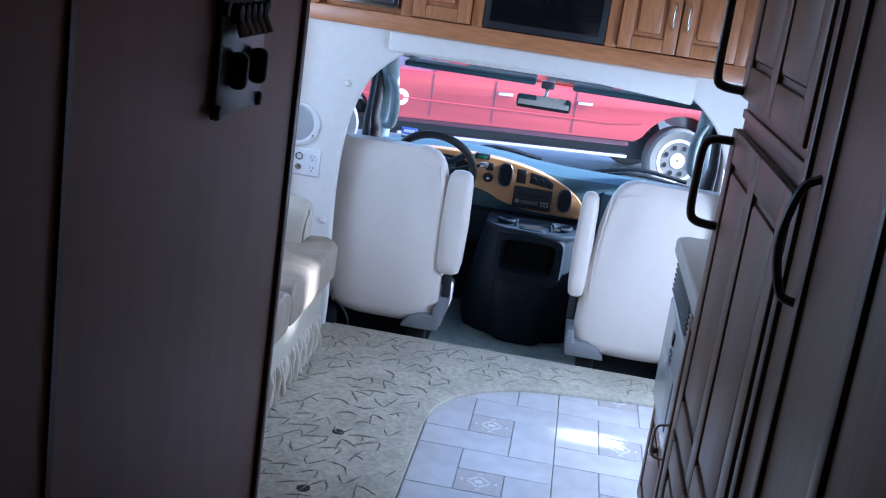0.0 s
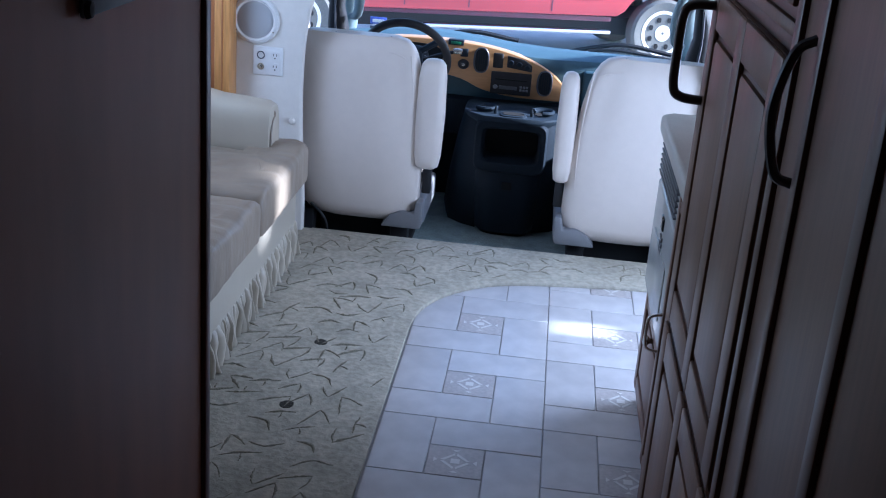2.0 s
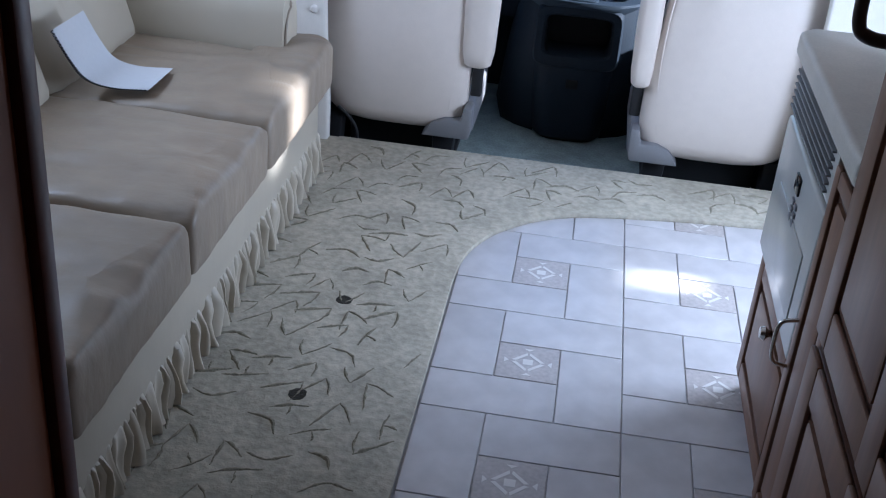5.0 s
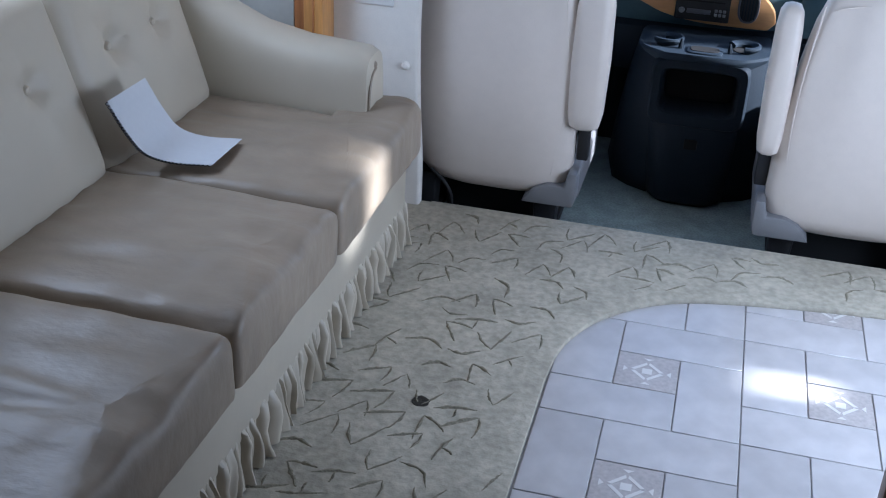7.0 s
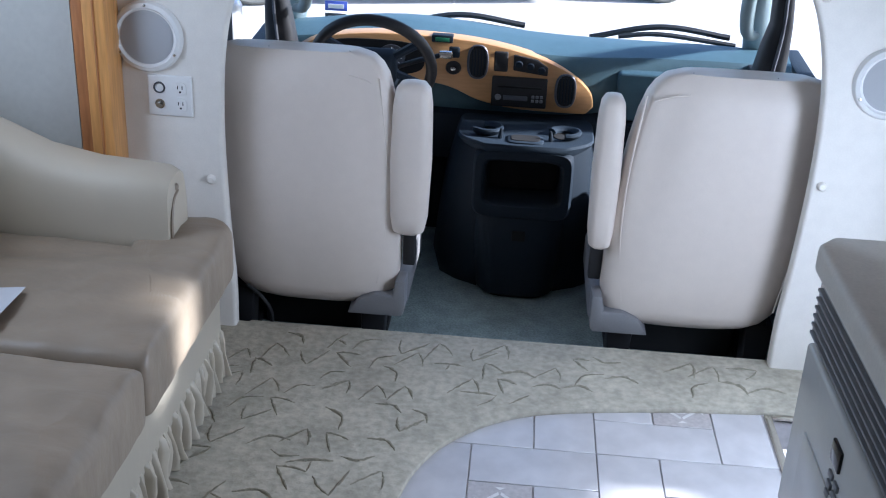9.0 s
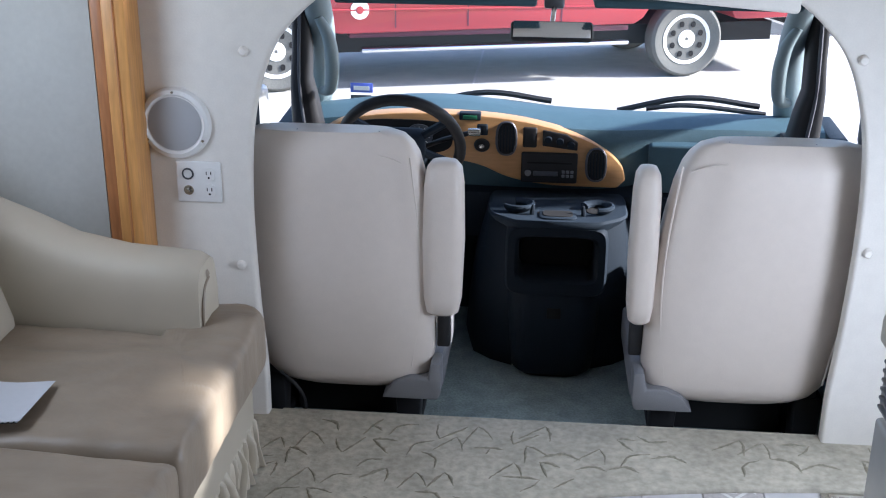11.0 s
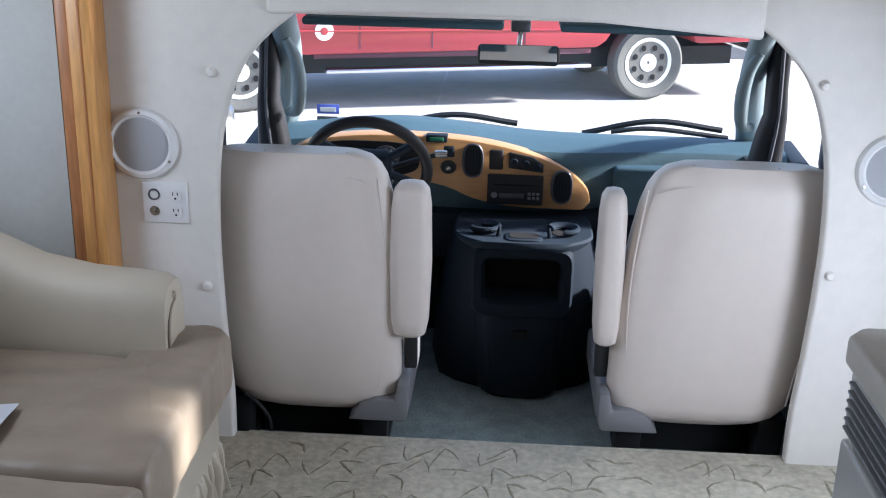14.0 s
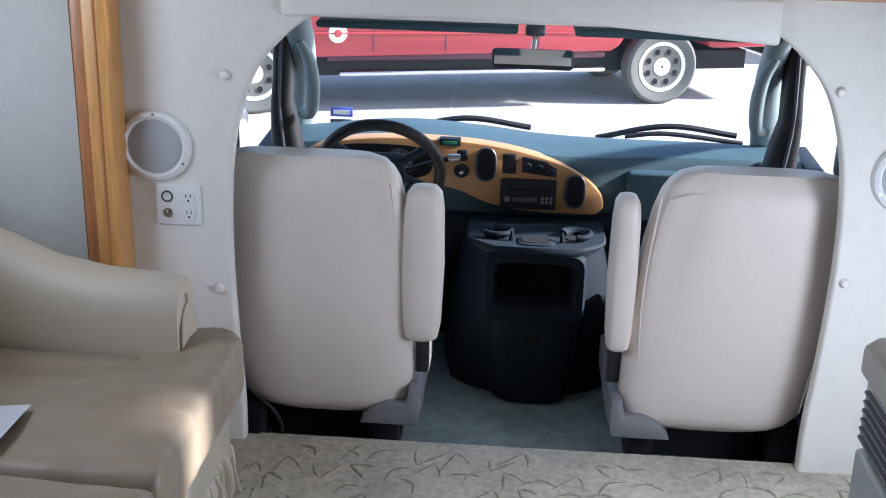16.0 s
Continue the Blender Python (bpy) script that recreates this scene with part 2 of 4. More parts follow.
def cushion(x0, x1, y0, y1, z0, z1, r, puff=0.0, wrinkle=0.0, bm=None, cuts=14):
    """A stuffed block with round edges, domed and slightly creased."""
    b = box(x0, x1, y0, y1, z0, z1, r, 4)
    bmesh.ops.subdivide_edges(b, edges=[e for e in b.edges if e.calc_length() > 0.12], cuts=cuts, use_grid_fill=True)
    c = Vector(((x0 + x1) / 2, (y0 + y1) / 2, (z0 + z1) / 2))
    h = Vector((x1 - x0, y1 - y0, z1 - z0)) / 2
    for v in b.verts:
        q = Vector(((v.co.x - c.x) / h.x, (v.co.y - c.y) / h.y, (v.co.z - c.z) / h.z))
        dome = (1 - q.x ** 2) * (1 - q.y ** 2) * (1 - q.z ** 2)
        side = [(1 - q.y ** 2) * (1 - q.z ** 2), (1 - q.x ** 2) * (1 - q.z ** 2), (1 - q.x ** 2) * (1 - q.y ** 2)]
        for i in range(3):
            if abs(q[i]) > 0.9:
                v.co[i] += math.copysign(puff * side[i], q[i])
        if wrinkle:
            v.co.z += wrinkle * noise.noise(Vector((v.co.x * 5, v.co.y * 16, 1.7))) * (0.4 + 0.6 * max(0, 1 - abs(q.y)))
    return join(bm, b)


# ---- setting: coach ----
WALL = 0.70      # rear face of the cab partition
EDGE = 0.74      # front edge of the coach floor
CAB = -0.13      # cab floor
P = 0.457        # repeat of the vinyl floor


def partition(sign, name, x_out, shift):
    """Padded partition beside the cab opening, with the curved inner edge."""
    inner = [(0.752, -0.02), (0.752, 0.15), (0.765, 0.35), (0.772, 0.6), (0.762, 0.8), (0.735, 0.94), (0.69, 1.05), (0.62, 1.13), (0.54, 1.2), (0.50, 1.3)]
    line = [(p.x, p.z) for p in curve_pts([(a + shift, 0, c) for a, c in inner], 5)]
    pts = [(sign * a, c) for a, c in line] + [(sign * x_out, 1.3), (sign * x_out, -0.02)]
    return setting(name, prism(pts, "y", WALL, WALL + 0.045, 0.012, 3), M_PAD, "white padded vinyl partition beside the cab opening", "wall")


partition(-1, "wall_cab_partition_1", 1.3, 0.03)
partition(1, "wall_cab_partition_2", 1.18, -0.025)
for x, z in ((-0.80, 1.03), (-0.835, 0.46), (0.70, 1.045), (0.775, 0.56)):
    b = thing("upholstery_button", "white round upholstery button on the padded partition", "button", "partition buttons", (x, WALL, z))
    part("cap", lathe([(0.001, -0.012), (0.008, -0.011), (0.0125, -0.006), (0.0135, 0.001), (0.0135, 0.004)], "y", (0, 0, 0), 20), M_PAD, b)

# padded header over the windshield and the underside of the bunk over the cab
setting("header_pad", prism([(-0.655, 1.178), (-0.3, 1.19), (0.1, 1.184), (0.54, 1.15), (0.54, 1.262), (-0.655, 1.262)], "y", WALL - 0.015, WALL + 0.06, 0.012, 3), M_PAD, "white padded vinyl header above the windshield", "trim")
setting("ceiling_cab", box(-0.95, 0.95, WALL + 0.062, 1.5, 1.17, 1.21, 0.01), M_PAD, "white padded cab headliner", "ceiling")
setting("ceiling", box(-1.78, 1.24, -4.6, 0.66, 1.97, 2.03), M_CEIL, "cream ceiling panel", "ceiling")

# outer walls
setting("wall_rear", box(-1.2, 1.2, -4.66, -4.6, -0.05, 2.0), M_WALL, "plain wallboard wall", "wall")
setting("wall_slide_front", box(-1.78, -1.162, 0.64, 0.69, 0.0, 1.97), M_WALL, "grey wallboard end wall of the slide-out", "wall")
# unseen slide-out wall; the window gap in it is assumed
setting("wall_slide_outer_low", box(-1.78, -1.72, -2.25, 0.64, 0.0, 1.05), M_WALL, "grey wallboard wall below the assumed sofa window", "wall")
setting("wall_slide_outer_high", box(-1.78, -1.72, -2.25, 0.64, 1.6, 1.97), M_WALL, "grey wallboard wall above the assumed sofa window", "wall")
setting("wall_slide_outer_fore", box(-1.78, -1.72, 0.15, 0.64, 1.05, 1.6), M_WALL, "grey wallboard beside the assumed sofa window", "wall")
setting("wall_slide_outer_aft", box(-1.78, -1.72, -2.25, -0.55, 1.05, 1.6), M_WALL, "grey wallboard beside the assumed sofa window", "wall")
# unseen bulkhead, added to keep the sofa-side lamp off the bathroom wall
setting("wall_slide_rear", box(-1.72, -0.332, -2.25, -2.202, 0.0, 1.97), M_CHERRYDK, "unseen dark cherry bulkhead closing the slide-out off from the aisle", "wall")
setting("wall_right_aft", box(1.18, 1.24, -4.6, -0.42, -0.3, 1.97), M_WALL, "plain coach side wall", "wall")
setting("wall_right_fore", box(1.18, 1.24, 0.50, 0.72, -0.3, 1.97), M_WALL, "plain coach side wall", "wall")
setting("wall_right_head", box(1.18, 1.24, -0.42, 0.50, 1.78, 1.97), M_WALL, "plain wall above the entry door", "wall")

# unseen entry door; its upper and low openings are placed to throw sun patches
door = tagged(new("door_1"), "unseen white entry door with two openings set for the sun patches", "door", kind="structure")
for n, a in (("lower_rail", (-0.42, 0.50, -0.3, 0.39)), ("middle_rail", (-0.42, 0.50, 0.51, 1.27)), ("upper_rail", (-0.42, 0.50, 1.48, 1.78)),
             ("stile", (-0.42, 0.05, 0.39, 0.51)), ("stile", (0.15, 0.50, 0.39, 0.51)), ("stile", (-0.42, 0.05, 1.27, 1.48)), ("stile", (0.18, 0.50, 1.27, 1.48))):
    part(n, box(1.19, 1.23, a[0], a[1], a[2], a[3]), M_WHITEPL, door)

# coach floor: backing under the vinyl, stepwell beside the entry door
setting("floor", prism([(-1.78, -4.6), (1.2, -4.6), (1.2, -0.42), (0.69, -0.42), (0.69, 0.455), (1.2, 0.455), (1.2, EDGE), (-1.78, EDGE)], "z", -0.09, -0.004), M_GROUT,
        "grey joint bed under the vinyl floor", "floor")
setting("stepwell", box(0.69, 1.18, -0.42, 0.455, -0.36, -0.32), M_BLACK, "dark entry stepwell", "step")
setting("stepwell_riser", box(0.692, 0.70, -0.42, 0.455, -0.32, -0.09), M_BLACK, "dark stepwell riser", "step")
tr = thing("stepwell_trim", "bright aluminium edge strip round the entry stepwell", "trim")
part("side_strip", box(0.672, 0.692, -0.42, 0.462, -0.003, 0.006, 0.002), M_CHROME, tr)
part("end_strip", box(0.692, 0.80, 0.446, 0.464, -0.003, 0.006, 0.002), M_CHROME, tr)

# carpet with the rounded vinyl inset cut out of it
curve = [(p.x, p.y) for p in curve_pts([(-0.232, -0.12, 0), (-0.222, 0.0, 0), (-0.195, 0.1, 0), (-0.14, 0.205, 0), (-0.04, 0.31, 0), (0.08, 0.375, 0), (0.25, 0.415, 0), (0.45, 0.445, 0), (0.67, 0.468, 0)], 5)]
carpet_pts = [(-0.232, -4.59), (-0.232, -2.5), (-0.232, -1.2), (-0.232, -0.6)] + curve + [(1.17, 0.468), (1.17, EDGE), (-1.7, EDGE), (-1.7, -2.2), (-0.284, -2.2), (-0.284, -4.59)]
cb = prism(carpet_pts, "z", -0.002, 0.014, 0.005, 2)
carpet = setting("carpet", cb, M_CARPET, "sage green cut-pile carpet with carved twig pattern", "carpet")
setting("carpet_nosing", tube([(-0.75, EDGE, -0.004), (0.0, EDGE, -0.004), (0.73, EDGE, -0.004)], 0.018, 12), M_CARPET, "rolled carpet edge above the cab floor", "carpet")
setting("floor_riser", box(-0.98, 0.98, EDGE - 0.02, EDGE, CAB, -0.005), M_CABCARPET, "carpeted riser down to the cab floor", "step")


def on_carpet(x, y):
    if x > -0.26 and y < 0.49:
        t = min(curve, key=lambda q: (q[0] - x) ** 2 + (q[1] - y) ** 2)
        if y < t[1] + 0.02 or x > 0.6 and y < 0.5:
            return x < -0.25
        if (t[0] - x) ** 2 + (t[1] - y) ** 2 < 0.0009:
            return False
    return True


gb = bmesh.new()
rng = random.Random(4)


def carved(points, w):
    """A groove's shade drawn as a dark bead, ragged in width and broken by the tufts."""
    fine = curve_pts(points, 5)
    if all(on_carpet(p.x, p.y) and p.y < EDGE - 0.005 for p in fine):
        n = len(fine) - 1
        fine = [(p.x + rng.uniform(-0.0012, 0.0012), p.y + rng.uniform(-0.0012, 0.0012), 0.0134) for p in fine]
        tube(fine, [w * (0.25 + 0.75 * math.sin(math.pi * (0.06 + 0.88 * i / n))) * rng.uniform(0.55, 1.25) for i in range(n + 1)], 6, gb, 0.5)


for iy in range(36):
    for ix in range(19):
        x = -0.82 + ix * 0.096 + rng.uniform(-0.02, 0.02) + (iy % 2) * 0.048
        y = -2.15 + iy * 0.08 + rng.uniform(-0.02, 0.02)
        if rng.random() < 0.2 or x > 0.95:
            continue
        turn = rng.choice((0.0, 0.0, math.pi, 0.9, -0.8)) + rng.uniform(-0.35, 0.35)
        ln, w = rng.uniform(0.055, 0.085), rng.uniform(0.0046, 0.0068)

        def bent(u, v):
            return (x + u * math.cos(turn) - v * math.sin(turn), y + u * math.sin(turn) + v * math.cos(turn), 0)
        kind = rng.random()
        if kind < 0.6:      # wishbone: two bowed twigs that meet
            carved([bent(-0.72 * ln, -0.5 * ln), bent(-0.34 * ln, 0.06 * ln), bent(0, 0.52 * ln)], w)
            carved([bent(0, 0.52 * ln), bent(0.2 * ln, 0.12 * ln), bent(0.3 * ln, -0.42 * ln)], w * 0.9)
        elif kind < 0.85:   # a single bow
            carved([bent(-0.7 * ln, -0.1 * ln), bent(0, 0.2 * ln), bent(0.6 * ln, -0.1 * ln)], w)
        else:               # a twig with a short fork
            carved([bent(-0.6 * ln, -0.4 * ln), bent(0, 0), bent(0.6 * ln, 0.25 * ln)], w)
            carved([bent(0, 0), bent(0.1 * ln, -0.3 * ln), bent(0.12 * ln, -0.5 * ln)], w * 0.8)
tagged(mesh_object("carpet_carving", gb, M_GROOVE), "dark twig lines giving the shade of carved grooves in the carpet pile", "carpet", kind="stuff")
for hx, hy in ((-0.49, -0.314), (-0.497, -0.74)):
    ring = [(hx + (0.021 + rng.uniform(-0.003, 0.003)) * math.cos(a), hy + (0.021 + rng.uniform(-0.003, 0.003)) * math.sin(a)) for a in (2 * math.pi * k / 18 for k in range(18))]
    tagged(mesh_object("table_leg_socket", prism(ring, "z", 0.004, 0.0155), M_HOLE), "round dark table leg socket in the carpet", "socket", "table leg sockets")

# cab floor and shell
setting("floor_cab", box(-0.98, 0.98, EDGE, 1.9, CAB - 0.05, CAB), M_CABCARPET, "blue grey carpeted cab floor", "floor")
setting("firewall", box(-0.98, 0.98, 1.86, 1.92, CAB, 0.5), M_DASHDK, "dark cab firewall", "wall")
for s in (-1, 1):
    d = tagged(new("cab_door_%d" % (1 if s < 0 else 2)), "dark slate blue cab door with a side window", "door", kind="structure")
    prof = [(0.75, CAB), (1.95, CAB), (1.95, 0.62), (1.62, 0.60), (1.3, 0.50), (1.1, 0.46), (0.75, 0.44)]
    part("door_panel", prism([(y, z) for y, z in prof], "x", s * 0.90, s * 0.96, 0.008), M_DASHDK, d)
    jamb = []
    for x, y, z, h in ((0.815, 1.55, 0.46, 0.062), (0.818, 1.55, 0.60, 0.054), (0.828, 1.54, 0.72, 0.044), (0.83, 1.51, 0.80, 0.033), (0.82, 1.49, 0.90, 0.030), (0.81, 1.46, 1.02, 0.030), (0.80, 1.42, 1.13, 0.032)):
        x -= 0.045 if s > 0 else 0.0
        jamb.append(sq_ring(s * x, y, z, h, 0.05, 3.5, 24))
    part("window_frame", loft(jamb), M_BLACK, d, "black door frame beside the side window")
    part("frame_rib", tube(curve_pts([(s * (x - (0.045 if s > 0 else 0.0)), y - 0.052, z) for x, y, z in ((0.822, 1.55, 0.62), (0.83, 1.52, 0.78), (0.818, 1.48, 0.92), (0.80, 1.44, 1.10))], 5), 0.006, 6), M_STEEL, d)
    setting("b_pillar_%d" % (1 if s < 0 else 2), box(min(s * 0.90, s * 0.96), max(s * 0.90, s * 0.96), 0.75, 1.22, 0.44, 1.2, 0.005), M_DASHDK, "dark cab side panel behind the door window", "pillar")
    part("weather_strip", tube([(s * 0.88, 1.72, 0.60), (s * 0.88, 1.2, 0.48), (s * 0.88, 0.78, 0.45)], 0.012), M_BLACK, d)
    part("armrest", box(s * 0.82 if s > 0 else -0.90, 0.90 if s > 0 else -0.82, 0.95, 1.4, 0.22, 0.29, 0.02), M_DASHBLUE, d)
    mir = thing("wing_mirror", ("white" if s < 0 else "dark grey") + " exterior wing mirror beside the cab door", "mirror", "wing mirrors")
    part("housing", box(min(s * 0.985, s * 1.15), max(s * 0.985, s * 1.15), 1.62, 1.70, 0.58, 0.74, 0.025, 3), M_WHITEPL if s < 0 else M_STEEL, mir)
    part("arm", tube([(s * 0.96, 1.62, 0.56), (s * 1.0, 1.63, 0.58), (s * 1.05, 1.65, 0.62)], 0.014), M_BLACK, mir)
    inset = 0.055 if s > 0 else 0.0
    setting("a_pillar_%d" % (1 if s < 0 else 2), tube(curve_pts([(s * (0.885 - inset), 2.0, 0.56), (s * (0.815 - inset), 1.75, 0.78), (s * (0.765 - inset), 1.52, 0.96), (s * (0.745 - inset), 1.3, 1.14)], 6), [0.062 - 0.0011 * k for k in range(19)], 14, flat=0.8), M_PILLAR, "blue grey plastic windshield pillar trim", "pillar")
    gh = thing("grab_handle", "slate blue grab handle on the windshield pillar", "handle", "pillar handles")
    part("grip", tube(curve_pts([(s * (0.765 - inset), 1.50, 0.76), (s * (0.728 - inset), 1.46, 0.78), (s * (0.715 - inset), 1.43, 0.87), (s * (0.722 - inset), 1.41, 0.95), (s * (0.75 - inset), 1.40, 1.01)], 5), [0.014 + 0.009 * math.sin(math.pi * k / 20) for k in range(21)], 10), M_PILLAR, gh)
    vs = thing("sun_visor", "grey folded sun visor above the windshield", "sun visor", "sun visors")
    part("visor_panel", box(min(s * 0.08, s * 0.66), max(s * 0.08, s * 0.66), 1.18, 1.36, 1.085, 1.108, 0.01, 3), M_DASHBLUE, vs)
    part("hinge", tube([(s * 0.60, 1.36, 1.10), (s * 0.72, 1.36, 1.12)], 0.01), M_WHITEPL, vs)

ws = bmesh.new()
grid = []
for j in range(7):
    v = j / 6
    grid.append([ws.verts.new((u * (0.86 - 0.08 * v), 2.04 - 0.64 * v - 0.10 * u * u, 0.57 + 0.53 * v)) for u in [k / 6 - 1 for k in range(13)]])
for r0, r1 in zip(grid, grid[1:]):
    for i in range(12):
        ws.faces.new((r0[i], r0[i + 1], r1[i + 1], r1[i]))
wsh = setting("window_windshield", ws, M_GLASS, "clear curved windshield glass", "window")
wsh.visible_shadow = False
for x0, x1, z, m in ((-0.735, -0.655, 0.675, M_BLUE), (-0.735, -0.66, 0.632, M_STEEL)):
    st = thing("windshield_sticker", "small blue and white sticker on the windshield corner", "sticker", "stickers")
    part("backing", box(x0, x1, 1.87, 1.874, z, z + 0.034, 0.001), m, st)
    part("label_bar", box(x0 + 0.012, x1 - 0.012, 1.866, 1.869, z + 0.009, z + 0.024), M_WHITEPL, st)


# ---- cab: dashboard ----
dash = thing("dashboard", "slate blue plastic dashboard with tan woodgrain instrument trim", "dashboard", at=(0, 0, 0.083))
dash.scale = (1, 1, 0.88)
prof = [(1.66, 0.36), (1.62, 0.42), (1.60, 0.50), (1.60, 0.58), (1.63, 0.625), (1.70, 0.645), (1.85, 0.635), (1.99, 0.585), (2.0, 0.40), (1.9, 0.36)]
rings = []
for k in range(25):
    x = -0.88 + 1.76 * k / 24
    lift = 0.05 * math.exp(-((x + 0.42) / 0.34) ** 2) - 0.03 * max(0, abs(x) - 0.6)
    pod = 0.055 * (1 / (1 + math.exp((x - 0.26) / 0.05)))
    rings.append([(x, y - (pod if y < 1.7 else 0) + 0.06 * x * x * (y < 1.8), z + (lift if z > 0.45 and y < 1.95 else 0)) for y, z in prof])
part("dash_body", loft(rings), M_DASHBLUE, dash)
low = [(1.62, 0.18), (1.57, 0.30), (1.56, 0.38), (1.62, 0.43), (1.8, 0.43), (1.85, 0.18)]
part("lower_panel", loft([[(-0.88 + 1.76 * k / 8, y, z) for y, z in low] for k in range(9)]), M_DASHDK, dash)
# woodgrain pod: a long lens shape
top = curve_pts([(-0.80, 0, 0.52), (-0.79, 0, 0.59), (-0.70, 0, 0.655), (-0.55, 0, 0.685), (-0.35, 0, 0.69), (-0.15, 0, 0.675), (0.02, 0, 0.635), (0.14, 0, 0.58), (0.21, 0, 0.51), (0.225, 0, 0.455)], 4)
bot = curve_pts([(0.20, 0, 0.425), (0.10, 0, 0.425), (-0.04, 0, 0.43), (-0.16, 0, 0.455), (-0.26, 0, 0.50), (-0.40, 0, 0.52), (-0.6, 0, 0.50), (-0.75, 0, 0.49)], 4)
part("wood_trim", prism([(p.x, p.z) for p in top + bot], "y", 1.525, 1.60, 0.008, 2), M_WOODPOD, dash, "tan woodgrain instrument trim")
FACE = 1.525


def face_block(name, x0, x1, z0, z1, material, depth=0.012, r=0.006, parent=None):
    return part(name, box(x0, x1, FACE - depth, FACE + 0.02, z0, z1, r, 3), material, parent or dash)


def oval(cx, cz, rx, rz, y0, y1, n=28, power=2.6, bm=None):
    return loft([[(p[0], y0, p[1]) for p in [(q[0], q[1]) for q in sq_ring(cx, cz, 0, rx, rz, power, n)]], [(q[0], y1, q[1]) for q in sq_ring(cx, cz, 0, rx, rz, power, n)]], bm=bm)


radio = face_block("radio", -0.115, 0.068, 0.44, 0.555, M_BLACK)
part("radio_display", box(-0.075, 0.005, FACE - 0.016, FACE - 0.011, 0.468, 0.486, 0.002), M_STEEL, radio)
part("tape_slot", box(-0.095, 0.05, FACE - 0.016, FACE - 0.011, 0.515, 0.522, 0.001), M_VOID, radio)
for i in range(3):
    for j in range(2):
        part("radio_button", box(0.018 + i * 0.014, 0.028 + i * 0.014, FACE - 0.018, FACE - 0.011, 0.464 + j * 0.016, 0.475 + j * 0.016, 0.002), M_GREYPL, radio)
part("volume_knob", lathe([(0.001, -0.022), (0.010, -0.022), (0.011, -0.011)], "y", (-0.092, FACE, 0.478), 16), M_GREYPL, radio)
for cx, cz, rx, rz in ((-0.165, 0.605, 0.032, 0.062), (0.128, 0.515, 0.032, 0.062), (-0.745, 0.57, 0.032, 0.05)):
    v = part("air_vent", oval(cx, cz, rx, rz, FACE - 0.010, FACE + 0.01), M_BLACK, dash)
    part("vent_bezel", tube([(q[0], FACE - 0.010, q[1]) for q in sq_ring(cx, cz, 0, rx, rz, 2.6, 28)] + [(cx + rx, FACE - 0.010, cz)], 0.004, 6), M_STEEL, v)
    for k in range(5):
        part("vent_slat", box(cx - 0.02 + k * 0.010, cx - 0.0165 + k * 0.010, FACE - 0.014, FACE - 0.009, cz - rz * 0.78, cz + rz * 0.78), M_DASHDK, v)
face_block("switch_panel", -0.112, -0.066, 0.572, 0.648, M_BLACK, 0.008)
cl = part("climate_panel", prism([(-0.048, 0.58), (0.066, 0.565), (0.066, 0.597), (0.03, 0.625), (-0.048, 0.64)], "y", FACE - 0.008, FACE + 0.01, 0.004), M_BLACK, dash)
for cx, cz in ((-0.03, 0.606), (0.008, 0.60), (0.045, 0.588)):
    part("climate_knob", lathe([(0.001, -0.02), (0.011, -0.02), (0.013, -0.008)], "y", (cx, FACE, cz), 16), M_DASHDK, cl)
face_block("blank_switch", -0.262, -0.226, 0.612, 0.655, M_DASHDK, 0.006)
part("lighter_ring", lathe([(0.001, -0.006), (0.009, -0.006), (0.010, -0.012), (0.022, -0.012), (0.026, -0.004), (0.026, 0.004)], "y", (-0.245, FACE, 0.575), 24), M_BLACK, dash)
part("lighter_knob", lathe([(0.001, -0.020), (0.008, -0.018), (0.009, -0.01)], "y", (-0.245, FACE, 0.575), 16), M_CHROME, dash)
cluster = part("gauge_panel", oval(-0.51, 0.60, 0.17, 0.065, FACE - 0.006, FACE + 0.01, 36, 3.2), M_VOID, dash, "black instrument cluster with round dials")
for cx, r in ((-0.45, 0.045), (-0.56, 0.03), (-0.62, 0.03)):
    dial = part("dial", lathe([(0.001, -0.009), (r * 0.86, -0.009), (r * 0.88, -0.011), (r, -0.011), (r, -0.004)], "y", (cx, FACE, 0.605), 28), M_STEEL, cluster)
    for k in range(9):
        a = radians(-40 + k * 32.5)
        part("dial_mark", tube([(cx - math.cos(a) * r * 0.62, FACE - 0.0125, 0.605 + math.sin(a) * r * 0.62), (cx - math.cos(a) * r * 0.8, FACE - 0.0125, 0.605 + math.sin(a) * r * 0.8)], 0.0013, 4), M_WHITEPL, dial)
gd = part("gear_display", box(-0.32, -0.25, FACE - 0.006, FACE + 0.03, 0.668, 0.696, 0.004), M_DASHDK, dash)
part("gear_readout", box(-0.308, -0.262, FACE - 0.009, FACE - 0.005, 0.673, 0.687, 0.001), M_GREEN, gd)
part("glovebox_lid", box(0.30, 0.70, 1.555, 1.62, 0.40, 0.585, 0.012, 3), M_DASHBLUE, dash, "slate blue passenger airbag lid")
part("side_vent", box(0.73, 0.79, 1.60, 1.66, 0.59, 0.62, 0.006), M_BLACK, dash)

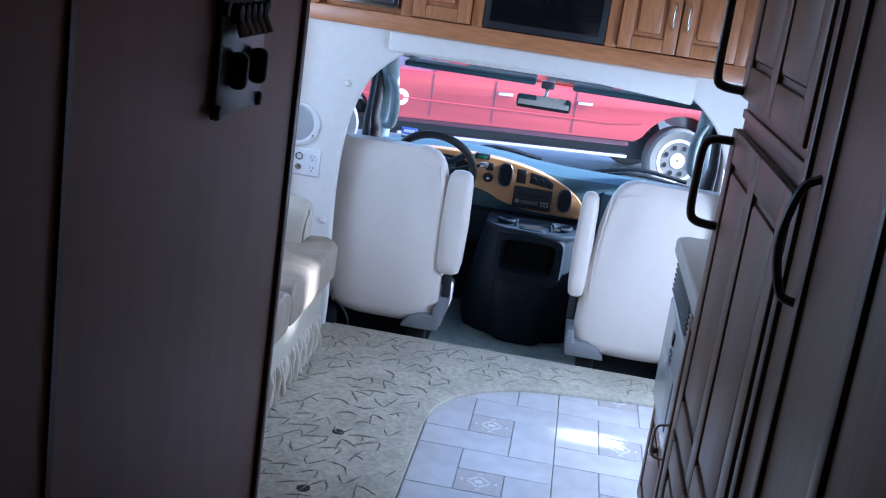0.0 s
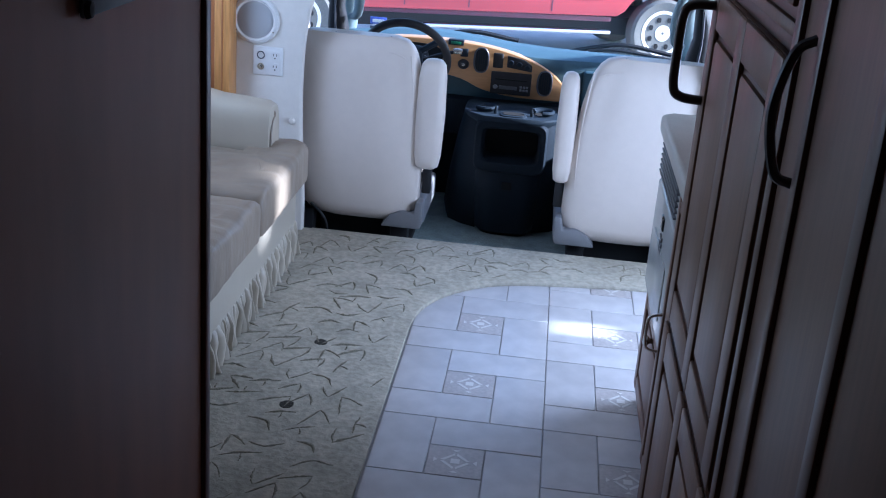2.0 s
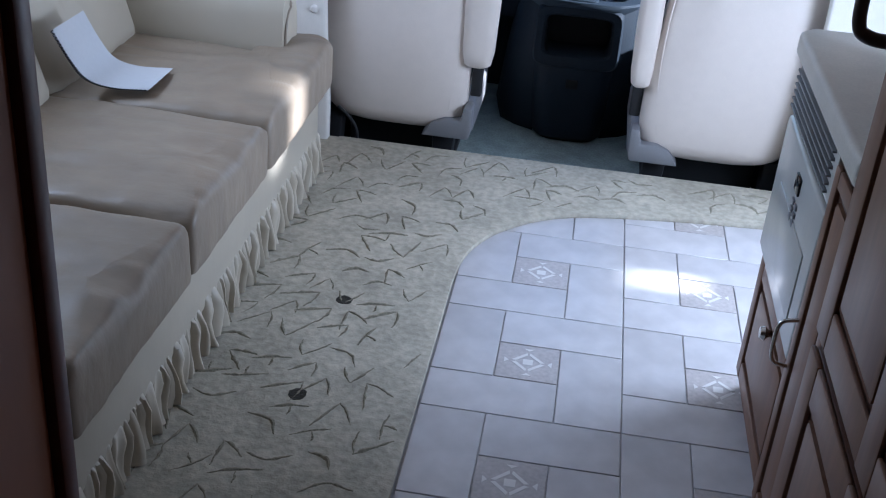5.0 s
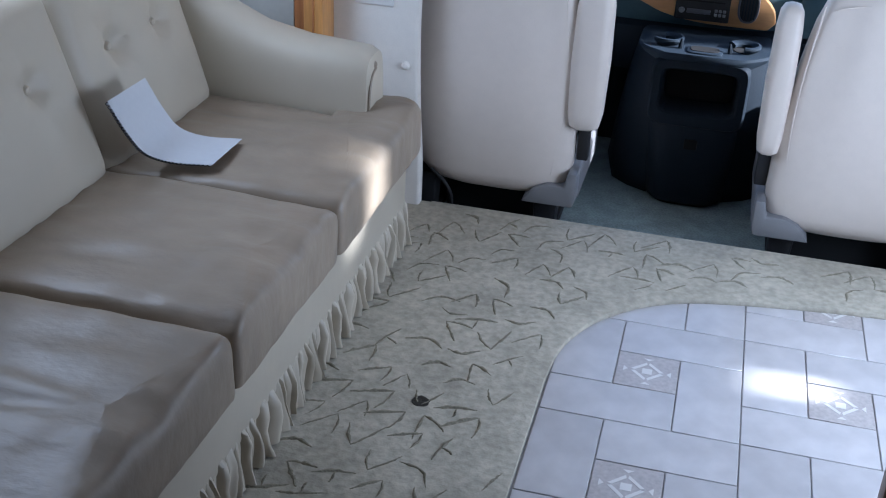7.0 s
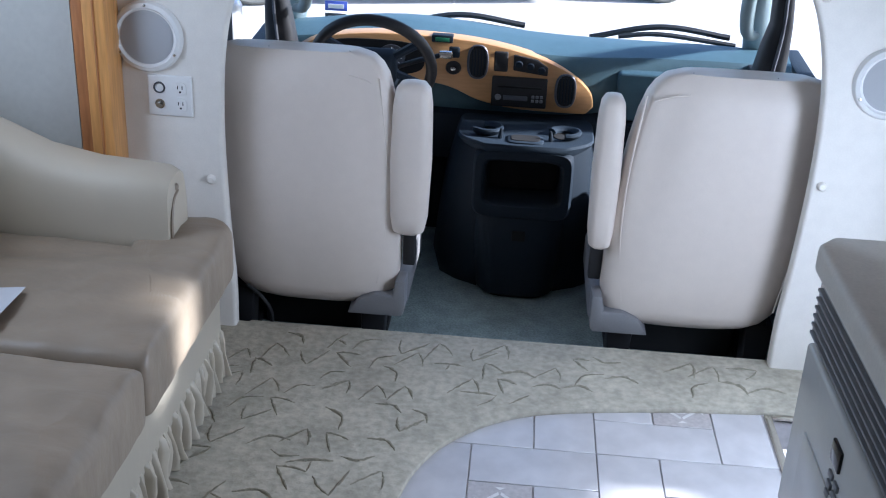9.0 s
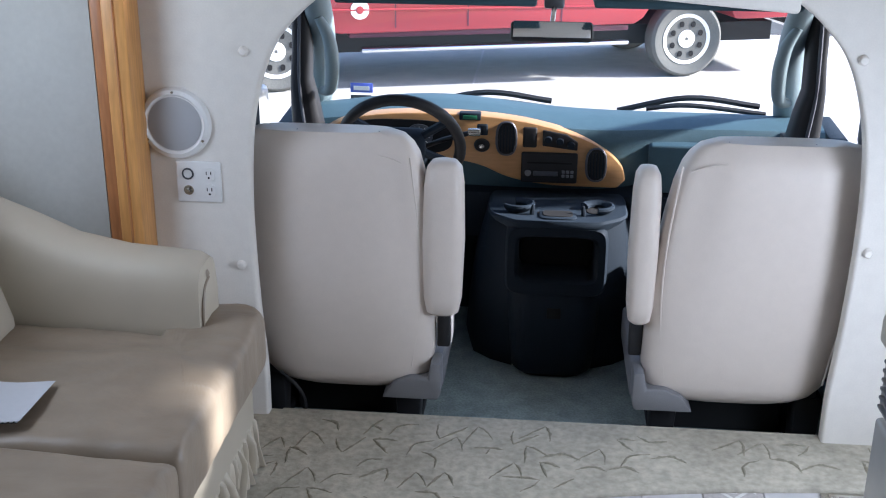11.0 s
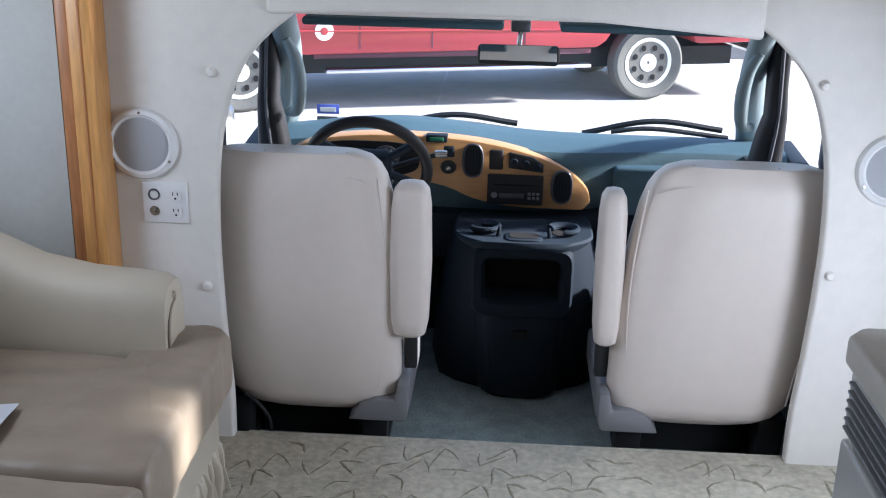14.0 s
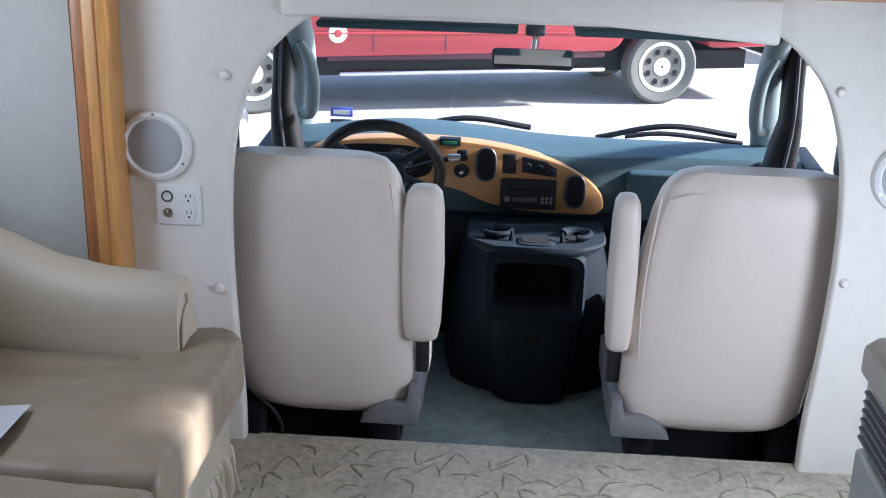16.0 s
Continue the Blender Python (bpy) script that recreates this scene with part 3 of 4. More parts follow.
wheel = thing("steering_wheel", "black four-spoke steering wheel on its column", "steering wheel")
axis_m = Matrix.Translation((-0.485, 1.33, 0.632)) @ Euler((radians(-62), 0, 0)).to_matrix().to_4x4()
b = bmesh.new()
NR, NS = 48, 10
rr = [[b.verts.new(axis_m @ Vector(((0.184 + 0.018 * math.cos(c)) * math.cos(a), (0.184 + 0.018 * math.cos(c)) * math.sin(a), 0.018 * math.sin(c)))) for c in (2 * math.pi * j / NS for j in range(NS))] for a in (2 * math.pi * i / NR for i in range(NR))]
for i in range(NR):
    for j in range(NS):
        b.faces.new((rr[i][j], rr[(i + 1) % NR][j], rr[(i + 1) % NR][(j + 1) % NS], rr[i][(j + 1) % NS]))
part("rim", b, M_BLACK, wheel)
hb = box(-0.075, 0.075, -0.06, 0.06, -0.03, 0.03, 0.02, 3)
bmesh.ops.transform(hb, matrix=axis_m, verts=hb.verts)
part("hub_pad", hb, M_DASHDK, wheel)
for a in (25, 155, 215, 325):
    sb = tube([axis_m @ Vector((0.06 * math.cos(radians(a)), 0.05 * math.sin(radians(a)), 0)), axis_m @ Vector((0.19 * math.cos(radians(a)), 0.19 * math.sin(radians(a)), 0))], 0.014, 8)
    part("spoke", sb, M_DASHDK, wheel)
part("column", tube([(-0.47, 1.36, 0.62), (-0.47, 1.56, 0.53)], 0.05, 16), M_DASHDK, wheel)
lever = part("gear_lever", tube(curve_pts([(-0.44, 1.42, 0.60), (-0.36, 1.38, 0.64), (-0.275, 1.36, 0.67)], 5), 0.008), M_BLACK, wheel)
part("lever_knob", lathe([(0.001, -0.02), (0.011, -0.018), (0.013, 0.0), (0.012, 0.02), (0.001, 0.024)], "x", (-0.262, 1.355, 0.674), 14), M_CHROME, lever)

# engine cover console between the seats
con = thing("engine_console", "dark slate engine cover console with storage bin and cup holders", "console", at=(0, 0, 0))
CX = 0.008
rings = []
for z, hx, y0 in ((CAB, 0.125, 1.31), (CAB + 0.02, 0.140, 1.285), (-0.02, 0.150, 1.268), (0.08, 0.156, 1.258), (0.15, 0.158, 1.256), (0.176, 0.155, 1.262)):
    rings.append(sq_ring(CX, y0 + 0.25, z, hx, 0.25, 4, 40))
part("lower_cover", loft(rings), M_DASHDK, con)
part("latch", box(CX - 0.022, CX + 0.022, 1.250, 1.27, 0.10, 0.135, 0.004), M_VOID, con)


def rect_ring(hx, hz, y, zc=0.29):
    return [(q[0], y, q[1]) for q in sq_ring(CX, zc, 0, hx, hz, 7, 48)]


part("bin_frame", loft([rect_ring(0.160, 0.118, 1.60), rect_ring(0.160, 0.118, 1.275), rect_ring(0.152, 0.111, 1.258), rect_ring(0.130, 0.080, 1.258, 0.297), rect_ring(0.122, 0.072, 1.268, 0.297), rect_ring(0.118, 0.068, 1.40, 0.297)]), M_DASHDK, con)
# black sheet that darkens the back of the bin like deep shade
part("bin_shade_sheet", box(CX - 0.11, CX + 0.11, 1.385, 1.392, 0.235, 0.36), M_VOID, con)
deck = []
for z, hx, hy in ((0.385, 0.165, 0.150), (0.400, 0.205, 0.160), (0.416, 0.222, 0.165), (0.424, 0.216, 0.160)):
    deck.append([(px, py + 0.07 * max(0, abs(px - CX) / 0.22 - 0.55) / 0.45 * (py < 1.42), pz) for px, py, pz in sq_ring(CX, 1.42, z, hx, hy, 9, 72)])
tray = part("cup_tray", loft(deck), M_TRAY, con, "slate blue cup holder tray")
for e in (-1, 1):
    cx = CX + e * 0.125
    # flat black disc: the depth of the well is only colour
    part("cup_well_shade", lathe([(0.001, 0.4265), (0.035, 0.4265), (0.035, 0.42)], "z", (cx, 1.375, 0), 24), M_VOID, tray)
    arc = [(cx + 0.042 * math.cos(radians(a)), 1.375 + 0.042 * math.sin(radians(a)), 0.437) for a in range(-150 if e < 0 else -90, 111 if e < 0 else 171, 15)]
    part("cup_ring", tube(arc, 0.009, 8, flat=1.6), M_TRAY, tray)
    part("cup_clip", tube([(cx - e * 0.044, 1.325, 0.424), (cx - e * 0.046, 1.322, 0.44), (cx - e * 0.047, 1.325, 0.456)], [0.008, 0.007, 0.004], 8), M_DASHDK, tray)
part("ash_tray", loft([sq_ring(CX, 1.318, z, hx, hy, 4, 32) for z, hx, hy in ((0.418, 0.060, 0.044), (0.428, 0.058, 0.042), (0.430, 0.054, 0.038))]), M_TRAY, tray)
# black plate that stands in for the shaded ashtray recess
part("ash_tray_shade", loft([sq_ring(CX, 1.318, z, hx, hy, 4, 32) for z, hx, hy in ((0.429, 0.048, 0.030), (0.432, 0.046, 0.028))]), M_VOID, tray)
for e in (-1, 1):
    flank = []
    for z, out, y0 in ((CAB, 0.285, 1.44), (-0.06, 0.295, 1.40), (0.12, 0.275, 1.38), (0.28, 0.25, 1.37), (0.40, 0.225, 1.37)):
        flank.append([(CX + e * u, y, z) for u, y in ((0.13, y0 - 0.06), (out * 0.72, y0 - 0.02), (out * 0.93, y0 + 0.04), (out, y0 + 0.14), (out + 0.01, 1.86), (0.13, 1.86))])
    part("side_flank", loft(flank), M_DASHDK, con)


# ---- cab seats ----
def captain_seat(cx, s, label):
    """s: the side on which the inner armrest stands."""
    seat = thing("captain_seat", label, "seat", "cab seats", (cx, 0.95, CAB))
    zo, yo = -CAB, -0.95
    rings = []
    # height, reach to the inner side, reach to the outer side
    table = [(0.05, 0.17, 0.10), (0.06, 0.215, 0.15), (0.08, 0.252, 0.185), (0.11, 0.270, 0.212), (0.18, 0.277, 0.240), (0.27, 0.274, 0.260), (0.36, 0.273, 0.276), (0.44, 0.270, 0.286),
             (0.52, 0.265, 0.293), (0.60, 0.258, 0.296), (0.68, 0.247, 0.294), (0.735, 0.232, 0.288), (0.765, 0.216, 0.274), (0.788, 0.193, 0.250), (0.80, 0.155, 0.205)]
    for z, inner, outer in table:
        if s < 0:
            outer, inner = outer + 0.012, inner - 0.03 * max(0, (z - 0.3) / 0.5)
        hx, mid = (inner + outer) / 2, s * (inner - outer) / 2
        lean = 0.03 * (z - 0.4)
        hy = 0.075 * min(1, ((0.83 - z) / 0.1) ** 0.5) * min(1, ((z - 0.03) / 0.06) ** 0.5) + 0.004
        ring = []
        for px, py, pz in sq_ring(mid, 0.875 + yo - lean, z, hx, hy, 4.0, 64):
            q = (px - mid) / hx
            shell = 0.018 * math.exp(-((z - 0.42) / 0.26) ** 2) * max(0, 1 - q * q) - 0.010 * math.exp(-((abs(q) - 0.72) / 0.16) ** 2) * math.exp(-((z - 0.6) / 0.2) ** 2)
            pucker = 0.0025 * noise.noise(Vector((px * 9 + s, z * 9, 3.1)))
            ring.append((px, py - (shell + pucker if py < 0.90 + yo - lean else 0), pz + zo))
        rings.append(ring)
    back = part("backrest", loft(rings), M_LEATHER, seat)
    part("seam", tube([(x, 0.797 + yo + 0.002, zo + 0.752 - 0.03 * (abs(x) / 0.2) ** 4) for x in [k * 0.02 - 0.19 for k in range(20)]], 0.0025, 6), M_LEATHER, back)
    for q in (-0.10, 0.12):
        part("stitch_dart", tube([(q, 0.80 + yo, zo + 0.752), (q + 0.004, 0.815 + yo, zo + 0.78), (q + 0.006, 0.84 + yo, zo + 0.80)], 0.0022, 6), M_GREYPL, back)
    for e in (-1, 1):
        part("side_piping", tube(curve_pts([(e * 0.212, 0.806 + yo, zo + 0.74), (e * 0.236, 0.812 + yo, zo + 0.5), (e * 0.236, 0.812 + yo, zo + 0.3), (e * 0.215, 0.812 + yo, zo + 0.13)], 5), 0.0028, 6), M_LEATHER, back)
    part("seat_cushion", cushion(-0.24, 0.24, 0.93 + yo, 1.40 + yo, zo + 0.13, zo + 0.30, 0.04, 0.01, 0, None, 5), M_LEATHER, seat)
    ax = s * (0.30 if s > 0 else 0.294)
    thick = 1.32 if s > 0 else 0.9
    rr = [(0.29, 0.022, 0.03), (0.30, 0.034, 0.042), (0.34, 0.040, 0.05), (0.5, 0.044, 0.055), (0.66, 0.041, 0.055), (0.705, 0.036, 0.05), (0.722, 0.026, 0.036), (0.728, 0.012, 0.018)]
    part("armrest", loft([sq_ring(ax, 0.835 + yo + 0.03 * (z - 0.3), zo + z, a * thick, h, 3.2, 24) for z, a, h in rr]), M_LEATHER, seat)
    part("arm_pivot", lathe([(0.001, -0.012), (0.035, -0.012), (0.035, 0.012), (0.001, 0.012)], "x", (s * 0.255, 0.87 + yo, zo + 0.26), 20), M_BLACK, seat)
    part("belt_buckle", box(ax - 0.018, ax + 0.018, 0.86 + yo, 0.90 + yo, zo + 0.17, zo + 0.275, 0.006), M_BLACK, seat)
    pts = [(s * 0.13, 0.035), (s * 0.292, 0.035), (s * 0.30, 0.06), (s * 0.30, 0.15), (s * 0.27, 0.15), (s * 0.262, 0.10), (s * 0.21, 0.105), (s * 0.165, 0.085)]
    part("recliner_cover", prism([(a, c + zo) for a, c in pts], "y", 0.79 + yo, 0.87 + yo, 0.008, 2), M_GREYPL, seat, "grey plastic recliner cover")
    part("side_shield", box(min(s * 0.25, s * 0.30), max(s * 0.25, s * 0.30), 0.87 + yo, 1.3 + yo, zo + 0.03, zo + 0.14, 0.015, 3), M_GREYPL, seat)
    part("pan", box(-0.22, 0.22, 0.87 + yo, 1.38 + yo, zo + 0.05, zo + 0.13, 0.01), M_BLACK, seat)
    part("pedestal", box(-0.16, 0.16, 1.0 + yo, 1.34 + yo, 0.0, zo + 0.06, 0.015), M_BLACK, seat)
    for e in (-1, 1):
        part("floor_rail", box(e * 0.20 - 0.03, e * 0.20 + 0.03, 0.855 + yo, 1.36 + yo, 0.0, 0.03, 0.008), M_BLACK, seat)
        part("leg", prism([(e * 0.20 - 0.035, 0.03), (e * 0.20 + 0.03, 0.03), (e * 0.20 + 0.04, zo + 0.06), (e * 0.20 - 0.04, zo + 0.06)], "y", 0.865 + yo, 0.95 + yo, 0.008), M_BLACK, seat)
        part("leg_foot", lathe([(0.001, 0.02), (0.028, 0.018), (0.034, 0.0)], "z", (e * 0.20 + 0.02, 0.875 + yo, 0), 16), M_BLACK, seat)
    return seat


captain_seat(-0.608, 1, "white vinyl driver's captain seat with raised inner armrest")
captain_seat(0.525, -1, "white vinyl passenger's captain seat with raised inner armrest")
cab = tube(curve_pts([(-0.77, 0.80, 0.1), (-0.72, 0.79, 0.06), (-0.70, 0.80, 0.0), (-0.72, 0.83, CAB + 0.02)], 5), 0.006)
tagged(mesh_object("seat_cable", cab, M_BLACK), "black cable hanging behind the driver's seat", "cable")

mir = thing("rear_view_mirror", "rear-view mirror on a stalk above the windshield", "mirror")
tilt_m = Matrix.Translation((-0.035, 1.26, 1.005)) @ Matrix.Rotation(radians(-28), 4, "X")
for n, e, m in (("mirror_housing", (-0.12, 0.12, -0.015, 0.015, -0.03, 0.03, 0.013, 3), M_BLACK), ("mirror_glass", (-0.112, 0.112, -0.0175, -0.014, -0.024, 0.024, 0.0015, 2), M_MIRROR)):
    hb = box(*e)
    bmesh.ops.transform(hb, matrix=tilt_m, verts=hb.verts)
    part(n, hb, m, mir)
part("stalk", tube([(-0.035, 1.27, 1.02), (-0.03, 1.33, 1.06), (-0.03, 1.36, 1.075)], 0.008), M_CHROME, mir)
part("mount", box(-0.06, 0.0, 1.33, 1.37, 1.06, 1.095, 0.008), M_STEEL, mir)

for x0, x1 in ((-0.50, -0.02), (0.22, 0.72)):
    wp = thing("windshield_wiper", "black windshield wiper resting at the glass base", "wiper", "wipers")
    part("arm", tube(curve_pts([(x0, 2.03, 0.60), ((x0 + x1) / 2, 2.00, 0.66), (x1, 2.0, 0.635)], 6), 0.012, 6), M_BLACK, wp)
    part("blade", tube(curve_pts([(x0 + 0.1, 1.985, 0.62), ((x0 + x1) / 2, 1.975, 0.638), (x1 + 0.02, 1.98, 0.612)], 6), 0.010, 6), M_BLACK, wp)

# ---- partition fittings ----
for cx in (-0.985, 0.893):
    sp = thing("wall_speaker", "round white ceiling-type speaker on the padded partition", "speaker", "partition speakers", (cx, WALL, 0.842))
    part("bezel", lathe([(0.073, -0.012), (0.078, -0.018), (0.088, -0.014), (0.093, -0.004), (0.093, 0.004)], "y", (0, 0, 0), 48), M_WHITEPL, sp)
    part("grille", lathe([(0.001, -0.017), (0.03, -0.0165), (0.06, -0.014), (0.075, -0.011)], "y", (0, 0, 0), 48), M_GRILLE, sp)
    for a in (90, 210, 330):
        part("screw", lathe([(0.001, -0.0195), (0.0035, -0.019), (0.004, -0.014)], "y", (0.0825 * math.cos(radians(a)), 0, 0.0825 * math.sin(radians(a))), 10), M_CHROME, sp)
op = thing("outlet_plate", "white double wall plate with power outlets and a cable jack", "outlet", at=(-0.934, WALL, 0.688))
part("plate", box(-0.059, 0.059, -0.007, 0.002, -0.055, 0.055, 0.004, 3), M_WHITEPL, op)
for z in (-0.022, 0.022):
    rc = part("receptacle", oval(0.028, z, 0.016, 0.017, -0.010, -0.004, 20, 3), M_WHITEPL, op)
    for dx in (-0.006, 0.006):
        part("slot", box(0.028 + dx - 0.001, 0.028 + dx + 0.001, -0.0108, -0.0095, z - 0.001, z + 0.008), M_VOID, rc)
    part("ground_hole", lathe([(0.001, -0.0106), (0.0028, -0.0106), (0.0028, -0.009)], "y", (0.028, 0, z - 0.009), 10), M_VOID, rc)
part("round_socket", lathe([(0.001, -0.004), (0.011, -0.004), (0.012, -0.010), (0.015, -0.010), (0.016, -0.006)], "y", (-0.028, 0, 0.022), 24), M_STEEL, op)
part("cable_jack", lathe([(0.001, -0.02), (0.005, -0.02), (0.006, -0.008), (0.013, -0.008), (0.014, -0.006)], "y", (-0.028, 0, -0.022), 20), M_CHROME, op)

sl = thing("slide_trim", "orange maple trim post at the slide-out opening", "trim")
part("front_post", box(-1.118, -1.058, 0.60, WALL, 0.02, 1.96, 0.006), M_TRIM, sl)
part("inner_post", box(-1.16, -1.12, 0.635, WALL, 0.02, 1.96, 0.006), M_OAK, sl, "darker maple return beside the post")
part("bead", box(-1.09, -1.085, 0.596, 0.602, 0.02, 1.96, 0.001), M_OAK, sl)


# ---- overhead cabinets above the cab ----
def raised_door(name, parent, x0, x1, y, z0, z1, facing, material, panels=1, rail=0.05, level=None):
    """A door in the plane y (facing -1: to the rear) or, with level, in the plane x: a frame with raised panels."""
    def put(a0, a1, d0, d1, c0, c1, bevel):
        lo, hi = sorted((y + facing * d0, y + facing * d1))
        return box(lo, hi, a0, a1, c0, c1, bevel) if level else box(a0, a1, lo, hi, c0, c1, bevel)
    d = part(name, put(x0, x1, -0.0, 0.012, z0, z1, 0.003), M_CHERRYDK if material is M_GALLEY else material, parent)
    xs = [x0 + (x1 - x0 - rail) * k / panels for k in range(panels + 1)]
    for a in xs:
        part("stile", put(a, a + rail, 0.012, 0.022, z0, z1, 0.004), material, d)
    for a, bx in zip(xs, xs[1:]):
        part("rail", put(a + rail, bx, 0.012, 0.021, z0, z0 + rail, 0.004), material, d)
        part("rail", put(a + rail, bx, 0.012, 0.021, z1 - rail, z1, 0.004), material, d)
        if bx - a - rail > 0.05:
            part("raised_panel", put(a + rail + 0.014, bx - 0.014, 0.010, 0.020, z0 + rail + 0.016, z1 - rail - 0.016, 0.009), material, d)
    return d


oc = thing("overhead_cabinet", "honey maple overhead cabinet spanning above the cab", "cabinet")
YC = WALL - 0.03
part("bottom_rail", box(-0.99, 1.15, YC, YC + 0.05, 1.262, 1.325, 0.005), M_OAKX, oc)
part("top_rail", box(-0.99, 1.15, YC, YC + 0.05, 1.78, 1.95, 0.004), M_OAKX, oc)
part("body", box(-0.99, 1.15, YC + 0.04, YC + 0.5, 1.27, 1.95), M_OAK, oc)
for x in (-0.99, -0.62, -0.345, 0.17, 0.66, 1.11):
    part("face_stile", box(x, x + 0.045, YC, YC + 0.045, 1.325, 1.78, 0.004), M_OAK, oc)
raised_door("cabinet_door", oc, -0.572, -0.348, YC, 1.33, 1.775, -1, M_OAK)
for x0, x1, hx in ((0.218, 0.435, 0.41), (0.44, 0.658, 0.465)):
    d = raised_door("cabinet_door", oc, x0, x1, YC, 1.33, 1.775, -1, M_OAK)
    part("pull_handle", tube(curve_pts([(hx, YC - 0.02, 1.42), (hx, YC - 0.045, 1.435), (hx, YC - 0.048, 1.47), (hx, YC - 0.045, 1.505), (hx, YC - 0.02, 1.52)], 4), 0.005), M_CHROME, d)
tv = thing("television", "black flat television set in the overhead cabinet", "television")
part("bezel", box(-0.298, 0.168, YC - 0.006, YC + 0.03, 1.328, 1.66, 0.006), M_BLACK, tv)
part("screen", box(-0.275, 0.145, YC - 0.009, YC - 0.004, 1.355, 1.64, 0.001), M_SCREEN, tv)
sg = thing("stereo_unit", "silver stereo unit set in the overhead cabinet", "stereo")
part("frame", box(-0.87, -0.63, YC - 0.012, YC + 0.03, 1.345, 1.52, 0.006), M_CHROME, sg)
part("face", box(-0.85, -0.65, YC - 0.016, YC - 0.01, 1.365, 1.50, 0.003), M_STEEL, sg)
ob = thing("upholstery_button", "white round button beside the overhead cabinet", "button", "partition buttons", (-1.05, WALL, 1.33))
part("cap", lathe([(0.001, -0.012), (0.008, -0.011), (0.0125, -0.006), (0.0135, 0.004)], "y", (0, 0, 0), 20), M_PAD, ob)
setting("wall_cab_corner", box(-1.3, -0.995, WALL, WALL + 0.05, 1.302, 1.97, 0.008), M_PAD, "white padded vinyl corner panel", "wall")
setting("wall_cab_corner_2", box(1.155, 1.18, WALL, WALL + 0.05, 1.302, 1.97, 0.004), M_PAD, "white padded vinyl corner panel", "wall")

# ---- sofa in the slide-out ----
sofa = thing("sofa", "cream and tan three-seat sofa with tufted back and pleated skirt", "sofa", at=(-0.018, 0, 0))


def seat_pad(outline, z0, z1, r, seed):
    """A boxed seat cushion: the outline stands upright, rounds over and runs in to a slightly domed, creased top."""
    cx, cy = sum(p[0] for p in outline) / len(outline), sum(p[1] for p in outline) / len(outline)
    ring = []
    for (xa, ya), (xb, yb) in zip(outline, outline[1:] + outline[:1]):
        n = max(1, int(math.hypot(xb - xa, yb - ya) / 0.022))
        ring += [(xa + (xb - xa) * k / n, ya + (yb - ya) * k / n) for k in range(n)]
    levels = [(0.004, z0), (0.0, z0 + 0.012)] + [(0.0, z0 + (z1 - r - z0) * k / 4) for k in (1, 2, 3, 4)]
    levels += [(r * (1 - math.cos(a)), z1 - r + r * math.sin(a)) for a in (0.4, 0.8, 1.2, 1.57)]
    levels += [(d, z1 + 0.010 * (d / 0.28)) for d in (0.06, 0.085, 0.11, 0.135, 0.16, 0.19, 0.22, 0.25, 0.27)]
    rows = []
    for inset, z in levels:
        row = []
        for x, y in ring:
            d = math.hypot(x - cx, y - cy)
            f = max(0.02, 1 - inset / d) if inset < 0.05 else max(0.02, (1 - 0.05 / d) * (1 - (inset - 0.05) / 0.225))
            px, py = cx + (x - cx) * f, cy + (y - cy) * f
            fold = noise.noise(Vector((px * 3.2 + seed, py * 21, seed))) * 0.010 + noise.noise(Vector((px * 14, py * 9, seed + 5))) * 0.004
            edge = noise.noise(Vector((py * 30, z * 11, seed))) * 0.003
            row.append((px + edge, py, z + (fold if z > z1 - 0.02 else 0)))
        rows.append(row)
    return loft(rows)


def corner(x, y, r, a0, a1, n=5):
    return [(x + r * math.cos(radians(a0 + (a1 - a0) * k / n)), y + r * math.sin(radians(a0 + (a1 - a0) * k / n))) for k in range(n + 1)]


FX = -0.682      # front face of the seat cushions
part("seat_cushion", seat_pad([(-1.28, -0.262)] + corner(FX - 0.02, -0.242, 0.02, -90, 0) + corner(FX - 0.075, 0.385, 0.075, 0, 90) + [(-0.90, 0.46), (-0.90, 0.275), (-1.28, 0.275)], 0.325, 0.462, 0.038, 1.3), M_SOFA, sofa, "tan seat cushion with a nose round the arm")
for y0, y1, seed in ((-0.815, -0.268, 7.9), (-1.38, -0.821, 12.4)):
    part("seat_cushion", seat_pad([(-1.28, y0)] + corner(FX - 0.02, y0 + 0.02, 0.02, -90, 0) + corner(FX - 0.02, y1 - 0.02, 0.02, 0, 90) + [(-1.28, y1)], 0.325, 0.462, 0.038, seed), M_SOFA, sofa)
part("front_panel", box(-0.80, -0.735, -1.40, 0.455, 0.115, 0.345, 0.015, 3), M_SOFA_PALE, sofa)
part("base", box(-1.65, -0.78, -1.40, 0.44, 0.02, 0.33, 0.01), M_SOFA_PALE, sofa)
pl = []
for k in range(760):
    y = 0.44 - k * 1.84 / 759
    w = abs(math.sin(k * 0.27 + 1.3 * math.sin(k * 0.083) + 0.8 * math.sin(k * 0.023)))
    u = 0.6 - 2.6 * (1 - w) ** 3 + 0.35 * math.sin(k * 0.31)
    pl.append((y, u))
rings = []
for z, amp, off in ((0.15, 0.002, -0.742), (0.138, 0.012, -0.738), (0.11, 0.020, -0.736), (0.08, 0.023, -0.738), (0.045, 0.024, -0.737), (0.018, 0.028, -0.738)):
    rings.append([(off + amp * (u + 0.25 * math.sin(y * 60 + z * 40)), y + 0.006 * math.sin(y * 37 + z * 30), z) for y, u in pl])
sk = loft(rings, closed=False)
skm = part("pleated_skirt", sk, M_SOFA_PALE, sofa, "cream gathered pleated skirt")
